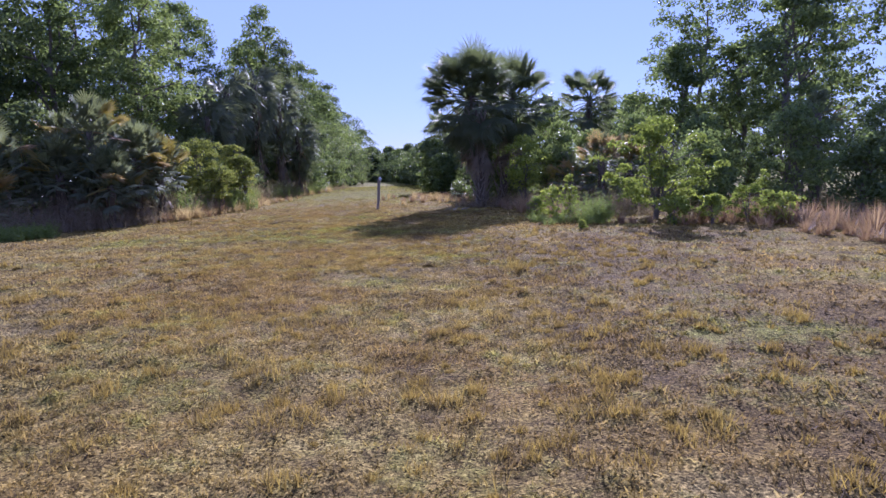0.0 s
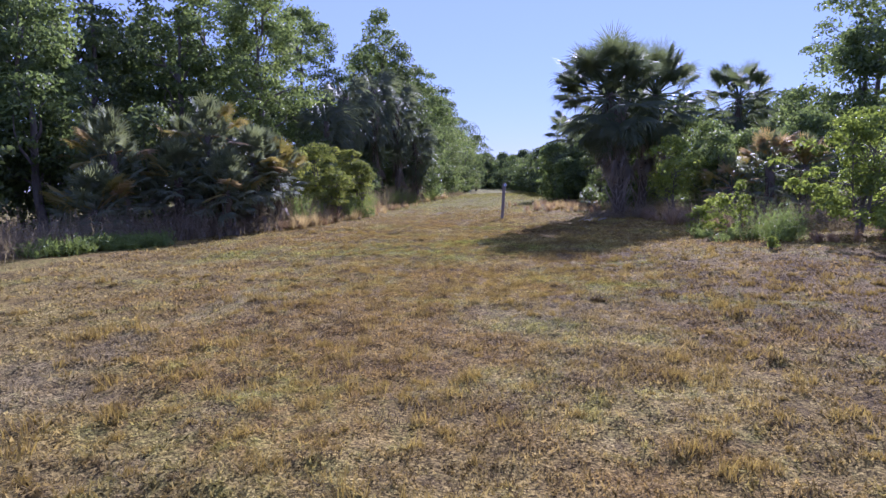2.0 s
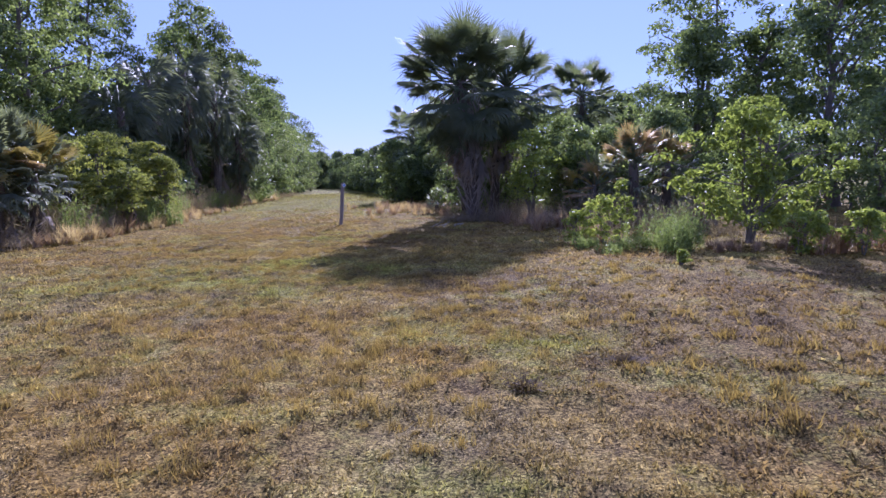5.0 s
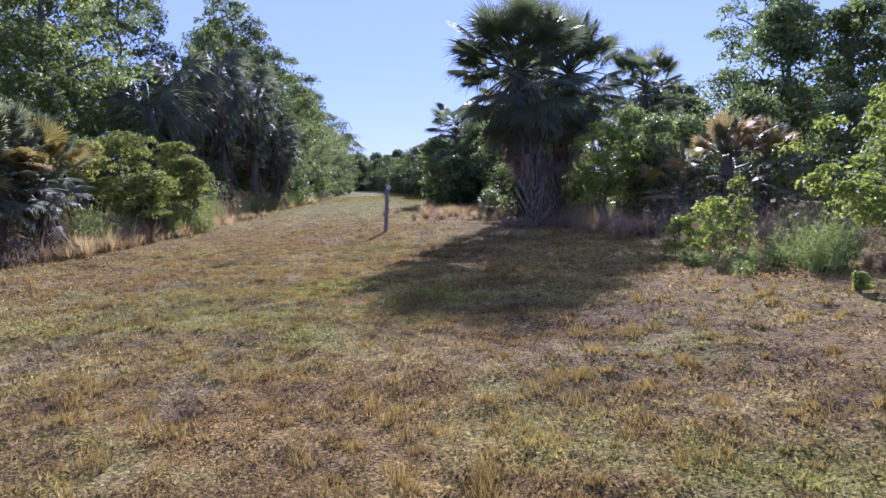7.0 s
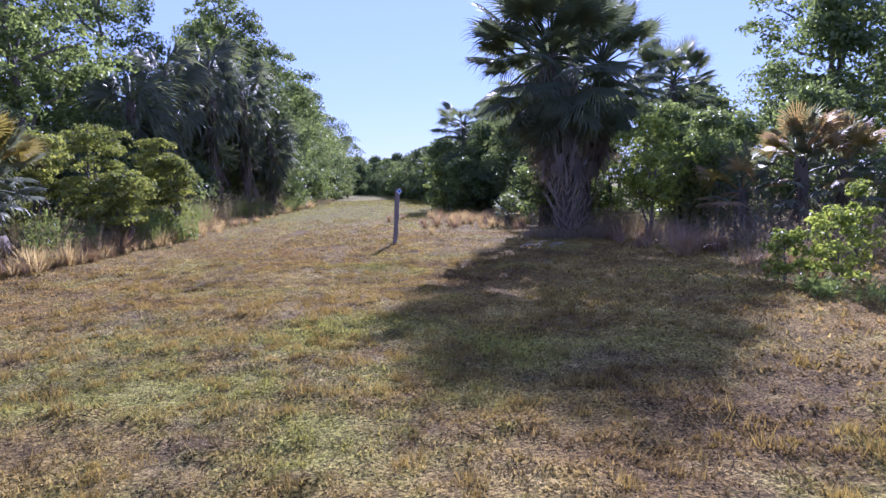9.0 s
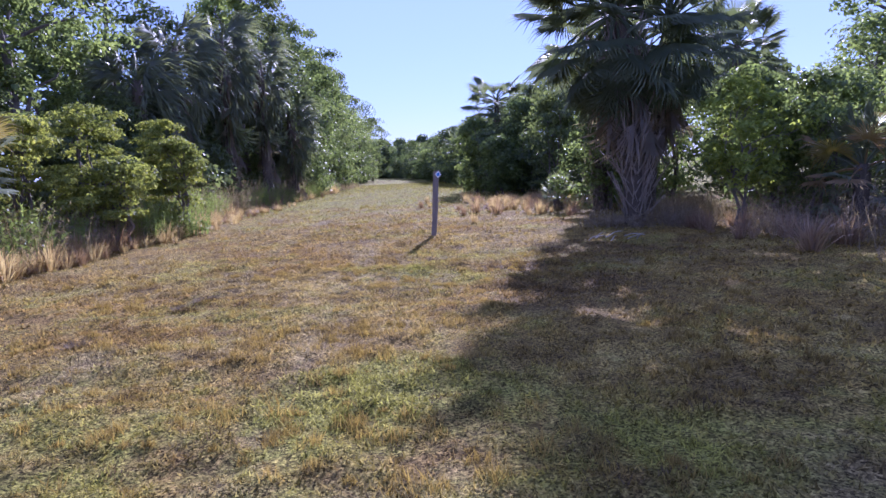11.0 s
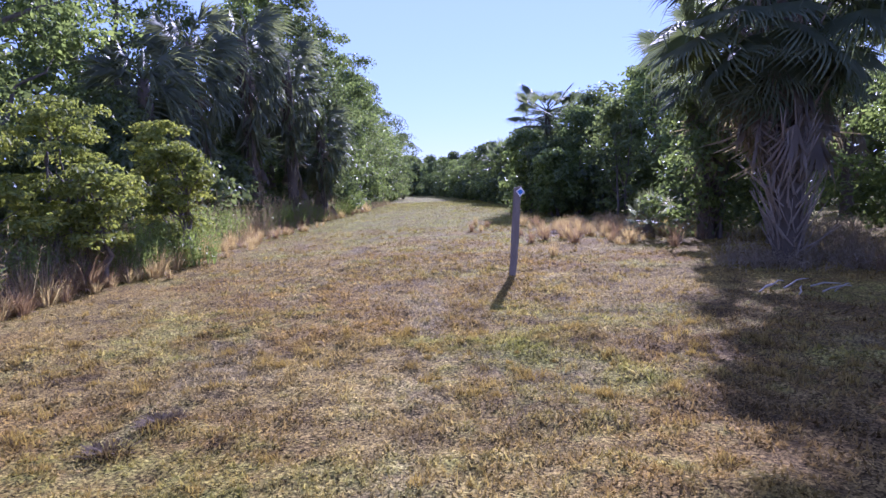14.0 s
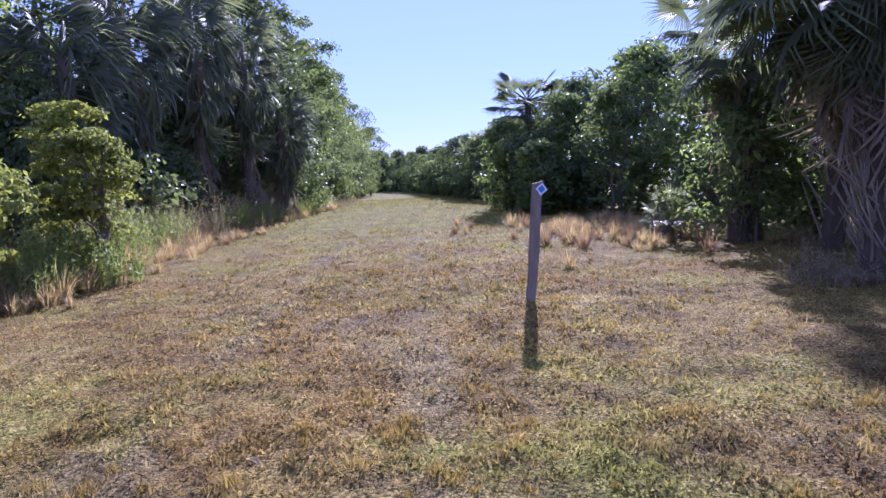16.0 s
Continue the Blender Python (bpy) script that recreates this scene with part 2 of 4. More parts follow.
M_STICK = bark_material("bleached_sticks", (0.2, 0.17, 0.145), (0.4, 0.355, 0.30), 16)
M_WHITE = paint_material("white_plastic", (0.8, 0.8, 0.78))
M_BLUE = paint_material("blue_paint", (0.05, 0.22, 0.62))


# ---- mesh helpers ----
def mesh_of(name, verts, tris, material):
    me = bpy.data.meshes.new(name)
    verts, tris = np.asarray(verts, dtype=np.float32), np.asarray(tris, dtype=np.int32)
    me.vertices.add(len(verts))
    me.vertices.foreach_set("co", verts.ravel())
    me.loops.add(tris.size)
    me.loops.foreach_set("vertex_index", tris.ravel())
    me.polygons.add(len(tris))
    me.polygons.foreach_set("loop_start", np.arange(0, tris.size, 3, dtype=np.int32))
    me.materials.append(material)
    me.update()
    me.validate()
    return me


class Pile:
    """Gathers triangles of many pieces into one mesh."""

    def __init__(self):
        self.v, self.t, self.n = [], [], 0

    def add(self, verts, tris):
        self.v.append(np.asarray(verts, dtype=np.float64))
        self.t.append(np.asarray(tris) + self.n)
        self.n += len(verts)

    def mesh(self, name, material):
        return mesh_of(name, np.concatenate(self.v), np.concatenate(self.t), material)


def part(name, me, parent, m=None, label=""):
    ob = new(name, me)
    ob.parent = parent
    if m is not None:
        ob.matrix_basis = m
    return tagged(ob, label)


def unit(v):
    return v / np.maximum(np.linalg.norm(v, axis=-1, keepdims=True), 1e-9)


def leaves(rng, centre, normal, length, width):
    """Folded rhombic leaves: one of two triangles for each centre."""
    n = len(centre)
    side = unit(np.cross(normal, rng.normal(size=(n, 3))))
    ahead = np.cross(side, normal)
    s = rng.uniform(0.6, 1.25, (n, 1))
    l, w = length * s, width * s
    base = centre - ahead * l * 0.5
    tip = centre + ahead * l * 0.5 - normal * l * 0.12
    a = centre + side * w * 0.5 + normal * w * 0.15 - ahead * l * 0.05
    b = centre - side * w * 0.5 + normal * w * 0.15 - ahead * l * 0.05
    v = np.stack([base, a, tip, b], 1).reshape(-1, 3)
    i = np.arange(n)[:, None] * 4
    t = np.concatenate([i + [0, 1, 2], i + [0, 2, 3]], 1).reshape(-1, 3)
    return v, t


def tube(points, radii, sides=7):
    p, r = np.asarray(points, dtype=float), np.asarray(radii, dtype=float)
    d = unit(np.gradient(p, axis=0))
    ref = np.where(np.abs(d[:, 2:3]) > 0.9, np.array([[1.0, 0, 0]]), np.array([[0, 0, 1.0]]))
    u = unit(np.cross(d, ref))
    w = np.cross(d, u)
    a = np.linspace(0, 2 * math.pi, sides, endpoint=False)
    v = p[:, None] + r[:, None, None] * (np.cos(a)[None, :, None] * u[:, None] + np.sin(a)[None, :, None] * w[:, None])
    t = []
    for k in range(len(p) - 1):
        for j in range(sides):
            a0, b0, c0, d0 = k * sides + j, k * sides + (j + 1) % sides, (k + 1) * sides + j, (k + 1) * sides + (j + 1) % sides
            t += [(a0, b0, d0), (a0, d0, c0)]
    top = (len(p) - 1) * sides
    t += [(top, top + j, top + j + 1) for j in range(1, sides - 1)]
    return v.reshape(-1, 3), np.array(t)


def bend(a, b, rng, wobble=0.06, n=6, sag=0.0):
    a, b = np.asarray(a, dtype=float), np.asarray(b, dtype=float)
    s = np.linspace(0, 1, n)[:, None]
    p = a + (b - a) * s
    k = np.linalg.norm(b - a)
    p[1:-1] += rng.normal(size=(n - 2, 3)) * wobble * k
    p[:, 2] += sag * k * (s * (1 - s))[:, 0] * 4
    return p


def lattice(x, y, cell, seed):
    """Smooth value noise in [0, 1] over the plan."""
    r = np.random.RandomState(seed)
    tab = r.rand(64, 64)
    u, v = np.asarray(x) / cell, np.asarray(y) / cell
    i, j = np.floor(u).astype(int), np.floor(v).astype(int)
    f, g = u - i, v - j
    f, g = f * f * (3 - 2 * f), g * g * (3 - 2 * g)
    q = lambda a, b: tab[a % 64, b % 64]
    return (q(i, j) * (1 - f) + q(i + 1, j) * f) * (1 - g) + (q(i, j + 1) * (1 - f) + q(i + 1, j + 1) * f) * g


def ground_z(x, y):
    """Height of the ground: low hummocks, fading out far away."""
    h = 0.06 * (lattice(x, y, 2.6, 1) - 0.5) + 0.05 * (lattice(x, y, 0.7, 2) - 0.5) + 0.06 * (np.maximum(lattice(x, y, 0.2, 3), 0.3) - 0.5) + 0.035 * (np.maximum(lattice(x, y, 0.13, 23), 0.35) - 0.6)
    d = np.hypot(np.asarray(x) + 2, np.asarray(y) - 15)
    return h * np.clip((60 - d) / 30, 0, 1) - 0.02


# ---- the ground ----
def spread(lo, hi, step, reach):
    out = [lo - 2.0]
    while out[-1] > -reach:
        out.append(lo - (lo - out[-1]) * 1.7)
    up = [hi + 2.0]
    while up[-1] < reach:
        up.append(hi + (up[-1] - hi) * 1.7)
    return np.array(out[::-1] + list(np.arange(lo, hi, step)) + up)


gx, gy = spread(-10.5, 8.0, 0.1, 2500.0), spread(2.0, 31.0, 0.1, 2500.0)
X, Y = np.meshgrid(gx, gy)
idx = np.arange(X.size).reshape(X.shape)
q0, q1, q2, q3 = (k.ravel() for k in (idx[:-1, :-1], idx[:-1, 1:], idx[1:, 1:], idx[1:, :-1]))
ground = new("ground", mesh_of("ground", np.stack([X.ravel(), Y.ravel(), ground_z(X, Y).ravel()], 1),
                               np.concatenate([np.stack([q0, q1, q2], 1), np.stack([q0, q2, q3], 1)]), M_TURF))
ground.data.polygons.foreach_set("use_smooth", np.ones(len(ground.data.polygons), dtype=bool))
tagged(ground, "mown dry turf clearing with straw, rust and green patches", "ground", kind="structure")


def path_x(y):
    return np.interp(y, [0, 12, 20, 90], [-0.2, -1.8, -3.8, -8.5])


# ---- grass on the ground ----
def blades(rng, x, y, length, width, lean, z=None):
    """One or two triangles for a blade that rises from the ground and leans."""
    n = len(x)
    a = rng.uniform(0, 2 * math.pi, n)
    base = np.stack([x, y, (ground_z(x, y) if z is None else z) - 0.004], 1)
    way = np.stack([np.cos(a) * np.sin(lean), np.sin(a) * np.sin(lean), np.cos(lean)], 1)
    b = rng.uniform(0, 2 * math.pi, n)
    side = np.stack([np.cos(b), np.sin(b), rng.normal(0, 0.2, n)], 1) * (width / 2)[:, None]
    tip = base + way * length[:, None]
    v = np.stack([base - side, base + side, tip], 1).reshape(-1, 3)
    return v, np.arange(n * 3).reshape(-1, 3)


def litter():
    rng = np.random.default_rng(5)
    pile = Pile()
    n = 430000
    y = rng.uniform(2.0, 24, n) + 12 * rng.uniform(0, 1, n) ** 5
    off = rng.uniform(0, 1, n)
    # crowded near the walked line, thinner to the sides
    lat = np.where(off < 0.5, off / 0.5 * 1.7, 1.7 / (1 - (off - 0.5) / 0.5 * 0.86))
    x = path_x(y) + lat * rng.choice([-1, 1], n)
    dist = np.maximum(2.6, np.maximum(1.7 * lat, y - 20))
    s = (dist / 2.6) ** 0.75
    clump = lattice(x, y, 0.2, 3) * 0.3 + lattice(x, y, 0.11, 13) * 0.45 + lattice(x, y, 0.5, 9) * 0.25
    keep = (rng.uniform(0, 1, n) < np.clip((clump - 0.36) * 4.0, 0.06, 1)) & (x > -11) & (x < 9)
    x, y, s, clump = x[keep], y[keep], s[keep], clump[keep]
    m = len(x)
    up = rng.uniform(0, 1, m) < np.clip((clump - 0.46) * 3.0, 0.04, 0.6)
    lean = np.where(up, np.abs(rng.normal(0.75, 0.4, m)), rng.normal(1.08, 0.34, m))
    length = np.where(up, rng.uniform(0.015, 0.048, m) * (0.4 + clump), rng.uniform(0.018, 0.046, m)) * s ** 0.35
    pile.add(*blades(rng, x, y, length, rng.uniform(0.008, 0.018, m) * s, lean, ground_z(x, y) + np.where(up, 0, rng.uniform(0, 0.02, m))))
    n = 45000
    y = 23 + 55 * rng.uniform(0, 1, n) ** 1.5
    x = path_x(y) + rng.uniform(-6.5, 5, n)
    pile.add(*blades(rng, x, y, rng.uniform(0.05, 0.12, n), 0.0008 * (y - 16), np.abs(rng.normal(0.8, 0.4, n))))
    return pile.mesh("short_dry_grass", M_BLADE)


tagged(new("short_dry_grass", litter()), "short mown dry straw and green grass blades with litter", "grass", kind="stuff")


def tufts(seed, rows, threshold, height, thick, squat=0.0):
    """Low tufts of blades: crowded near the walked line, coarser to the sides and beyond."""
    rng = np.random.default_rng(seed)
    pile = Pile()
    for n, wide, per, lo, hi in rows:
        y = lo + (hi - lo) * rng.uniform(0, 1, n)
        x = path_x(y) + rng.normal(0, wide, n)
        keep = (x > -10.5) & (x < 8.5) & (0.6 * lattice(x, y, 1.5, 5 + seed) + 0.4 * lattice(x, y, 0.6, 9 + seed) > rng.uniform(threshold - 0.15, threshold + 0.15, n))
        x, y = x[keep], y[keep]
        big = rng.uniform(0.4, 1.0, len(x)) ** 1.8 * 1.4 * np.clip(1.3 - y / 60, 0.7, 1.2)
        k = len(x) * per
        a, q = rng.uniform(0, 2 * math.pi, k), rng.uniform(0, 1, k) ** 0.6
        size = np.repeat(big, per)
        wider = 0.085 + 0.04 * squat
        xx, yy = np.repeat(x, per) + np.cos(a) * q * wider * size, np.repeat(y, per) + np.sin(a) * q * wider * size
        s = np.maximum(1, np.maximum(1.7 * np.abs(xx - path_x(yy)), yy - 20) / 2.6) ** 0.6
        lean = 0.12 + (0.6 + 0.5 * squat) * q + rng.normal(0, 0.2, k)
        pile.add(*blades(rng, xx, yy, rng.uniform(0.45, 1.0, k) * height * size, rng.uniform(0.6, 1.2, k) * thick * s, lean))
    return pile


tagged(new("grass_tufts", tufts(6, ((1700, 2.6, 60, 2.5, 24), (2200, 5.5, 24, 2.5, 40)), 0.44, 0.105, 0.0068).mesh("grass_tufts", M_TUFT)), "small standing tufts of dry golden grass", "grass", kind="stuff")
tagged(new("turf_tufts", tufts(7, ((4600, 2.4, 16, 2.2, 24), (7000, 5.5, 10, 2.2, 40)), 0.46, 0.06, 0.011, 0.8).mesh("turf_tufts", M_BLADE)), "low ragged clumps of straw and greenish turf grass", "grass", kind="stuff")
tagged(new("dead_tufts", tufts(8, ((900, 2.4, 30, 2.2, 24), (1300, 5.5, 14, 2.2, 40)), 0.54, 0.06, 0.010, 1.0).mesh("dead_tufts", M_MATTED_AND_SHADE)), "low brownish grey clumps of matted dead grass", "grass", kind="stuff")


# ---- fan palm fronds ----
def frond_mesh(name, material, rng, petiole, radius, droop, span, segs, ragged=0.1, fold=0.0, joined=0.42):
    """A fan frond along +x: an arched stalk, then pleated segments that split and droop at their tips."""
    pile = Pile()
    s = np.linspace(0, 1, 5)
    stalk = np.stack([s * petiole, 0 * s, 0.10 * petiole * np.sin(s * 2.2) - droop * 0.25 * petiole * s ** 2], 1)
    pile.add(*tube(stalk, np.linspace(0.032, 0.014, 5), 4))
    hub, hub_i = stalk[-1], pile.n - 1
    step = span / (segs - 1)
    w = radius * 0.5 * step

    def spot(a, q, lift=0.0, sag=1.0):
        f = min(1.0, abs(a) / (span / 2))
        out = np.array([math.cos(a), math.sin(a) * (1 - fold), -fold * abs(math.sin(a)) * 0.9])
        z = 0.10 * radius * q * (1 - f) - droop * radius * (0.20 + 0.5 * f) * sag * q ** 2.2
        return hub + out * radius * q * (1.0 - 0.30 * f ** 2) + [0, 0, z + lift]

    edge = [spot(-span / 2 + (k - 0.5) * step, joined * rng.uniform(0.75, 1.15), -w * 0.35) for k in range(segs + 1)]
    verts, tris = list(edge), []
    ring = pile.n
    for k in range(segs):
        a = -span / 2 + k * step + rng.normal(0, step * 0.12)
        tip = rng.uniform(1 - ragged * 2, 1.0)
        n0 = ring + len(verts)
        side = np.array([-math.sin(a), math.cos(a), 0.0]) * w * 0.26
        c2 = spot(a, 0.78 * tip)
        verts += [spot(a, 0.5, w * 0.5), c2 - side, c2 + side, spot(a, tip, -droop * radius * 0.12 * rng.uniform(0, 2))]
        e0, e1 = ring + k, ring + k + 1
        tris += [(hub_i, e0, n0), (hub_i, n0, e1), (e0, n0 + 1, n0), (n0, n0 + 1, n0 + 2), (n0, n0 + 2, e1), (n0 + 1, n0 + 3, n0 + 2)]
    pile.v.append(np.array(verts))
    pile.t.append(np.array(tris))
    pile.n += len(verts)
    return pile.mesh(name, material)


frng = np.random.default_rng(21)
GREEN = [frond_mesh("frond", M_PALM, frng, 1.2, 0.92, d, radians(sp), 48, 0.18, 0.0, 0.26) for d, sp in ((0.3, 250), (0.55, 265), (0.85, 270), (1.15, 280))]
M_PALM_HUNG = leaf_material("palm_frond_hanging", (0.11, 0.132, 0.095), (0.195, 0.228, 0.15), (0.31, 0.342, 0.215), 0.5, 0.5, 0.32, 2.0)
HUNG = [frond_mesh("frond", M_PALM_HUNG, frng, 0.8, 1.15, d, radians(150), 22, 0.3, fo, 0.06) for d, fo in ((0.9, 0.5), (1.1, 0.65), (1.2, 0.75), (1.0, 0.85))]
YELLOW = [frond_mesh("yellow_frond", M_PALM_YELLOW, frng, 0.95, 0.74, d, radians(240), 32, 0.15, 0.0, 0.2) for d in (0.3, 0.7)]
RUST = [frond_mesh("rust_frond", M_PALM_RUST, frng, 0.95, 0.72, d, radians(220), 30, 0.2, 0.0, 0.18) for d in (0.3, 0.7)]
DEAD = [frond_mesh("dead_frond", M_PALM_DEAD, frng, 1.1, 0.9, d, radians(190), 24, 0.3, fo, 0.2) for d, fo in ((0.5, 0.75), (0.8, 0.85), (0.3, 0.9))]
GREEN_FAR = [frond_mesh("frond", M_PALM, frng, 1.3, 0.82, d, radians(260), 18, 0.14, 0.0, 0.34) for d in (0.3, 0.55, 0.85, 1.15)]

SPIKY = [frond_mesh("frond", M_PALM_HUNG, frng, 0.8, 0.58, d, radians(sp), 22, 0.2, 0.1, 0.1) for d, sp in ((0.15, 230), (0.3, 240), (0.5, 250), (0.8, 260))]


def boot_mesh():
    """A split old leaf base: two flat prongs that spread upward."""
    pile = Pile()
    for s in (-1, 1):
        pile.add(*tube([(0.0, s * 0.12, 0.0), (0.12, s * 0.06, 0.22), (0.29, 0.005 * s, 0.52), (0.50, -0.04 * s, 0.95)], [0.028, 0.020, 0.015, 0.007], 4))
    return pile.mesh("leaf_base", M_BOOT)


BOOT = boot_mesh()


def frond_pose(z, az, elev, scale, roll=0.0):
    return Matrix.Translation((0, 0, z)) @ Matrix.Rotation(az, 4, "Z") @ Matrix.Rotation(-elev, 4, "Y") @ Matrix.Rotation(roll, 4, "X") @ Matrix.Scale(scale, 4)


def palm(x, y, trunk_h, size, green, dead, seed, radius=0.19, boots=0, yellow=0, rust=0, low=-40, lean=(0, 0), label="", skirt=0.5, name="sabal_palm", drop=0.45, droopy=0, top=82):
    """A fan palm: trunk, old leaf bases, living fronds and a skirt of dead ones."""
    rng = np.random.default_rng(seed)
    p = new(name)
    p.location = (x, y, float(ground_z(x, y)) - 0.03)
    tagged(p, label or "sabal palm with a grey trunk and hanging dead fronds", "palm tree", "palms along the trail")
    pts = np.array([(lean[0] * s ** 1.5, lean[1] * s ** 1.5, trunk_h * s) for s in np.linspace(0, 1, 8)])
    pts[1:-1, :2] += rng.normal(0, 0.02, (6, 2))
    rad = radius * np.array([1.2, 1.05, 1.0, 1.0, 1.0, 1.02, 1.0, 0.7])
    part("trunk", mesh_of("palm_trunk", *tube(pts, rad, 10), M_PALM_BARK), p)
    at = lambda z: (float(np.interp(z, pts[:, 2], pts[:, 0])), float(np.interp(z, pts[:, 2], pts[:, 1])))
    for k in range(boots):
        z = 0.06 + (trunk_h - 1.26) * k / max(boots, 1) + rng.uniform(0.0, 0.06)
        ax, ay = at(z)
        az = k * 2.4 + rng.normal(0, 0.15)
        r = radius * 0.85
        part("leaf_base", BOOT, p, Matrix.Translation((ax + r * math.cos(az), ay + r * math.sin(az), z)) @ Matrix.Rotation(az, 4, "Z") @ Matrix.Rotation(rng.uniform(-0.3, 0.16), 4, "Y") @ Matrix.Rotation(rng.normal(0, 0.3), 4, "X") @ Matrix.Scale(rng.uniform(0.5, 0.95) + 0.3 * k / max(boots, 1), 4))
    tx, ty = pts[-1, :2]
    shift = Matrix.Translation((tx, ty, 0))
    for k in range(green):
        u = (k + 0.5) / green
        elev = radians(top - 16 * droopy - (top - 16 * droopy - low) * u ** 1.15 + rng.normal(0, 6))
        me = (HUNG if droopy else SPIKY if name == "saw_palmetto" else GREEN if y < 53 else GREEN_FAR)[min(3, int(u * 3.2 + rng.uniform(0, 1)) + droopy)]
        part("frond", me, p, shift @ frond_pose(trunk_h + 0.10 - drop * u, k * 2.399 + rng.normal(0, 0.12), elev, size * rng.uniform(0.85, 1.1), rng.normal(0, 0.2)))
    for k in range(dead):
        u = (k + 0.5) / dead
        z = trunk_h - 0.2 - skirt * trunk_h * u
        ax, ay = at(z)
        part("dead_frond", DEAD[k % 3], p, Matrix.Translation((ax, ay, 0)) @ frond_pose(z, k * 2.399 + 1 + rng.normal(0, 0.2), radians(rng.uniform(-88, -60)), size * rng.uniform(0.75, 1.05), rng.normal(0, 0.4)), "dry grey-brown hanging frond")
    for meshes, count, word in ((YELLOW, yellow, "yellowing frond"), (RUST, rust, "rust-brown frond")):
        for k in range(count):
            part("frond", meshes[k % 2], p, shift @ frond_pose(trunk_h - 0.1, rng.uniform(0, 6.28), radians(rng.uniform(-30, 55) if count < 10 else rng.uniform(15, 75)), size * rng.uniform(0.8, 1.0), rng.normal(0, 0.25)), word)
    return p


# ---- broadleaf trees and bushes ----
def crown_points(rng, h, r, z0, puffs, per, puff_r, flat, top_heavy):
    """Leaf places and directions: clumps set over an uneven crown, leaves over each clump."""
    t = rng.uniform(0, 1, puffs) ** top_heavy
    az = rng.uniform(0, 2 * math.pi, puffs)
    lump = 0.72 + 0.42 * np.sin(az * 2 + rng.uniform(0, 6)) * np.sin(t * 5 + rng.uniform(0, 6)) + rng.normal(0, 0.13, puffs)
    prof = np.clip(np.sin(np.clip(t * 0.86 + 0.13, 0, 1) * math.pi) ** 0.55, 0.15, 1)
    rr = r * prof * lump * rng.uniform(0.35, 1.05, puffs) ** 0.45
    c = np.stack([np.cos(az) * rr, np.sin(az) * rr, z0 + (h - z0) * t], 1)
    pr = puff_r * rng.uniform(0.55, 1.3, puffs)
    d = rng.normal(size=(puffs, per, 3))
    d[:, :, 2] = np.where(d[:, :, 2] < -0.5, -d[:, :, 2], d[:, :, 2])
    d = unit(d)
    k = rng.uniform(0.15, 1.0, (puffs, per, 1)) ** 0.45
    off = d * k * pr[:, None, None] * np.array([1, 1, flat])
    pos = (c[:, None] + off).reshape(-1, 3)
    nor = unit(d.reshape(-1, 3) * np.array([0.8, 0.8, 1]) + rng.normal(0, 0.55, (puffs * per, 3)) + np.array([0, 0, 0.25]))
    return c, pos, nor


def tree(name, x, y, h, r, z0, seed, material, leaf=0.2, puffs=150, per=70, puff_r=0.75, flat=0.7, top_heavy=0.8, trunk_r=0.16, limbs=9, label="", category="tree", group="", stems=1):
    rng = np.random.default_rng(seed)
    p = new(name)
    p.location = (x, y, float(ground_z(x, y)) - 0.03)
    tagged(p, label, category, group)
    c, pos, nor = crown_points(rng, h, r, z0, puffs, per, puff_r, flat, top_heavy)
    low = pos[:, 2] < 0.08
    pos[low, 2] = 0.08 + rng.uniform(0, 0.2, low.sum())
    wood = Pile()
    for s in range(stems):
        foot = np.array([0, 0, 0.0]) if stems == 1 else np.array([rng.normal(0, 0.12 * r), rng.normal(0, 0.12 * r), 0.0])
        head = foot + np.array([rng.normal(0, 0.12 * r), rng.normal(0, 0.12 * r), h * 0.82])
        spine = bend(foot, head, rng, 0.025, 7)
        wood.add(*tube(spine, np.linspace(trunk_r, trunk_r * 0.22, 7), 7))
        for k in range(limbs):
            q = c[rng.integers(len(c))]
            z = np.clip(q[2] - rng.uniform(0.1, 0.3) * h, 0.12 * h, 0.75 * h)
            s0 = z / head[2] * 6
            i = min(5, int(s0))
            a = spine[i] + (spine[i + 1] - spine[i]) * (s0 - i)
            wood.add(*tube(bend(a, q, rng, 0.05, 5, 0.06), np.linspace(trunk_r * 0.4, trunk_r * 0.08, 5), 5))
    part("trunk", wood.mesh("trunk", M_BARK), p)
    part("crown", mesh_of("crown", *leaves(rng, pos, nor, leaf, leaf * 0.5), material), p)
    return p


def wood_edge(y):
    """Front of the wood line beyond the palms: it swings across and closes the trail."""
    return np.interp(y, [44, 62, 70, 86, 105, 128, 150], [2.2, -0.5, -1.7, -3.9, -7.4, -12.6, -18.0])


# tall trees behind the trail's edge
BIG = "tall broadleaf tree with dense green crown at the wood's edge"
for k, (x, y, h, r, z0) in enumerate([(-15.0, 32.6, 11.8, 3.1, 1.5), (-18.6, 31.0, 12.0, 3.2, 1.5), (-20.5, 27.0, 12.0, 3.6, 1.0),
                                      (-19.5, 36.5, 13.0, 4.2, 1.5), (-16.0, 41.0, 12.0, 3.6, 1.5)]):
    tree("broadleaf_tree", x, y, h, r, z0, 100 + k, M_OAK if k != 2 else M_OAK_DEEP, 0.19 if k in (0, 4) else 0.24, 210, 96 if k in (0, 4) else 58, 0.66, label=BIG, group="trees on the far bank", trunk_r=0.2, limbs=12)
tree("broadleaf_tree", -16.8, 20.5, 8.0, 1.9, 1.8, 120, M_OAK, 0.17, 140, 80, 0.6, label="leafy tree with drooping light green twigs", group="trees on the far bank")
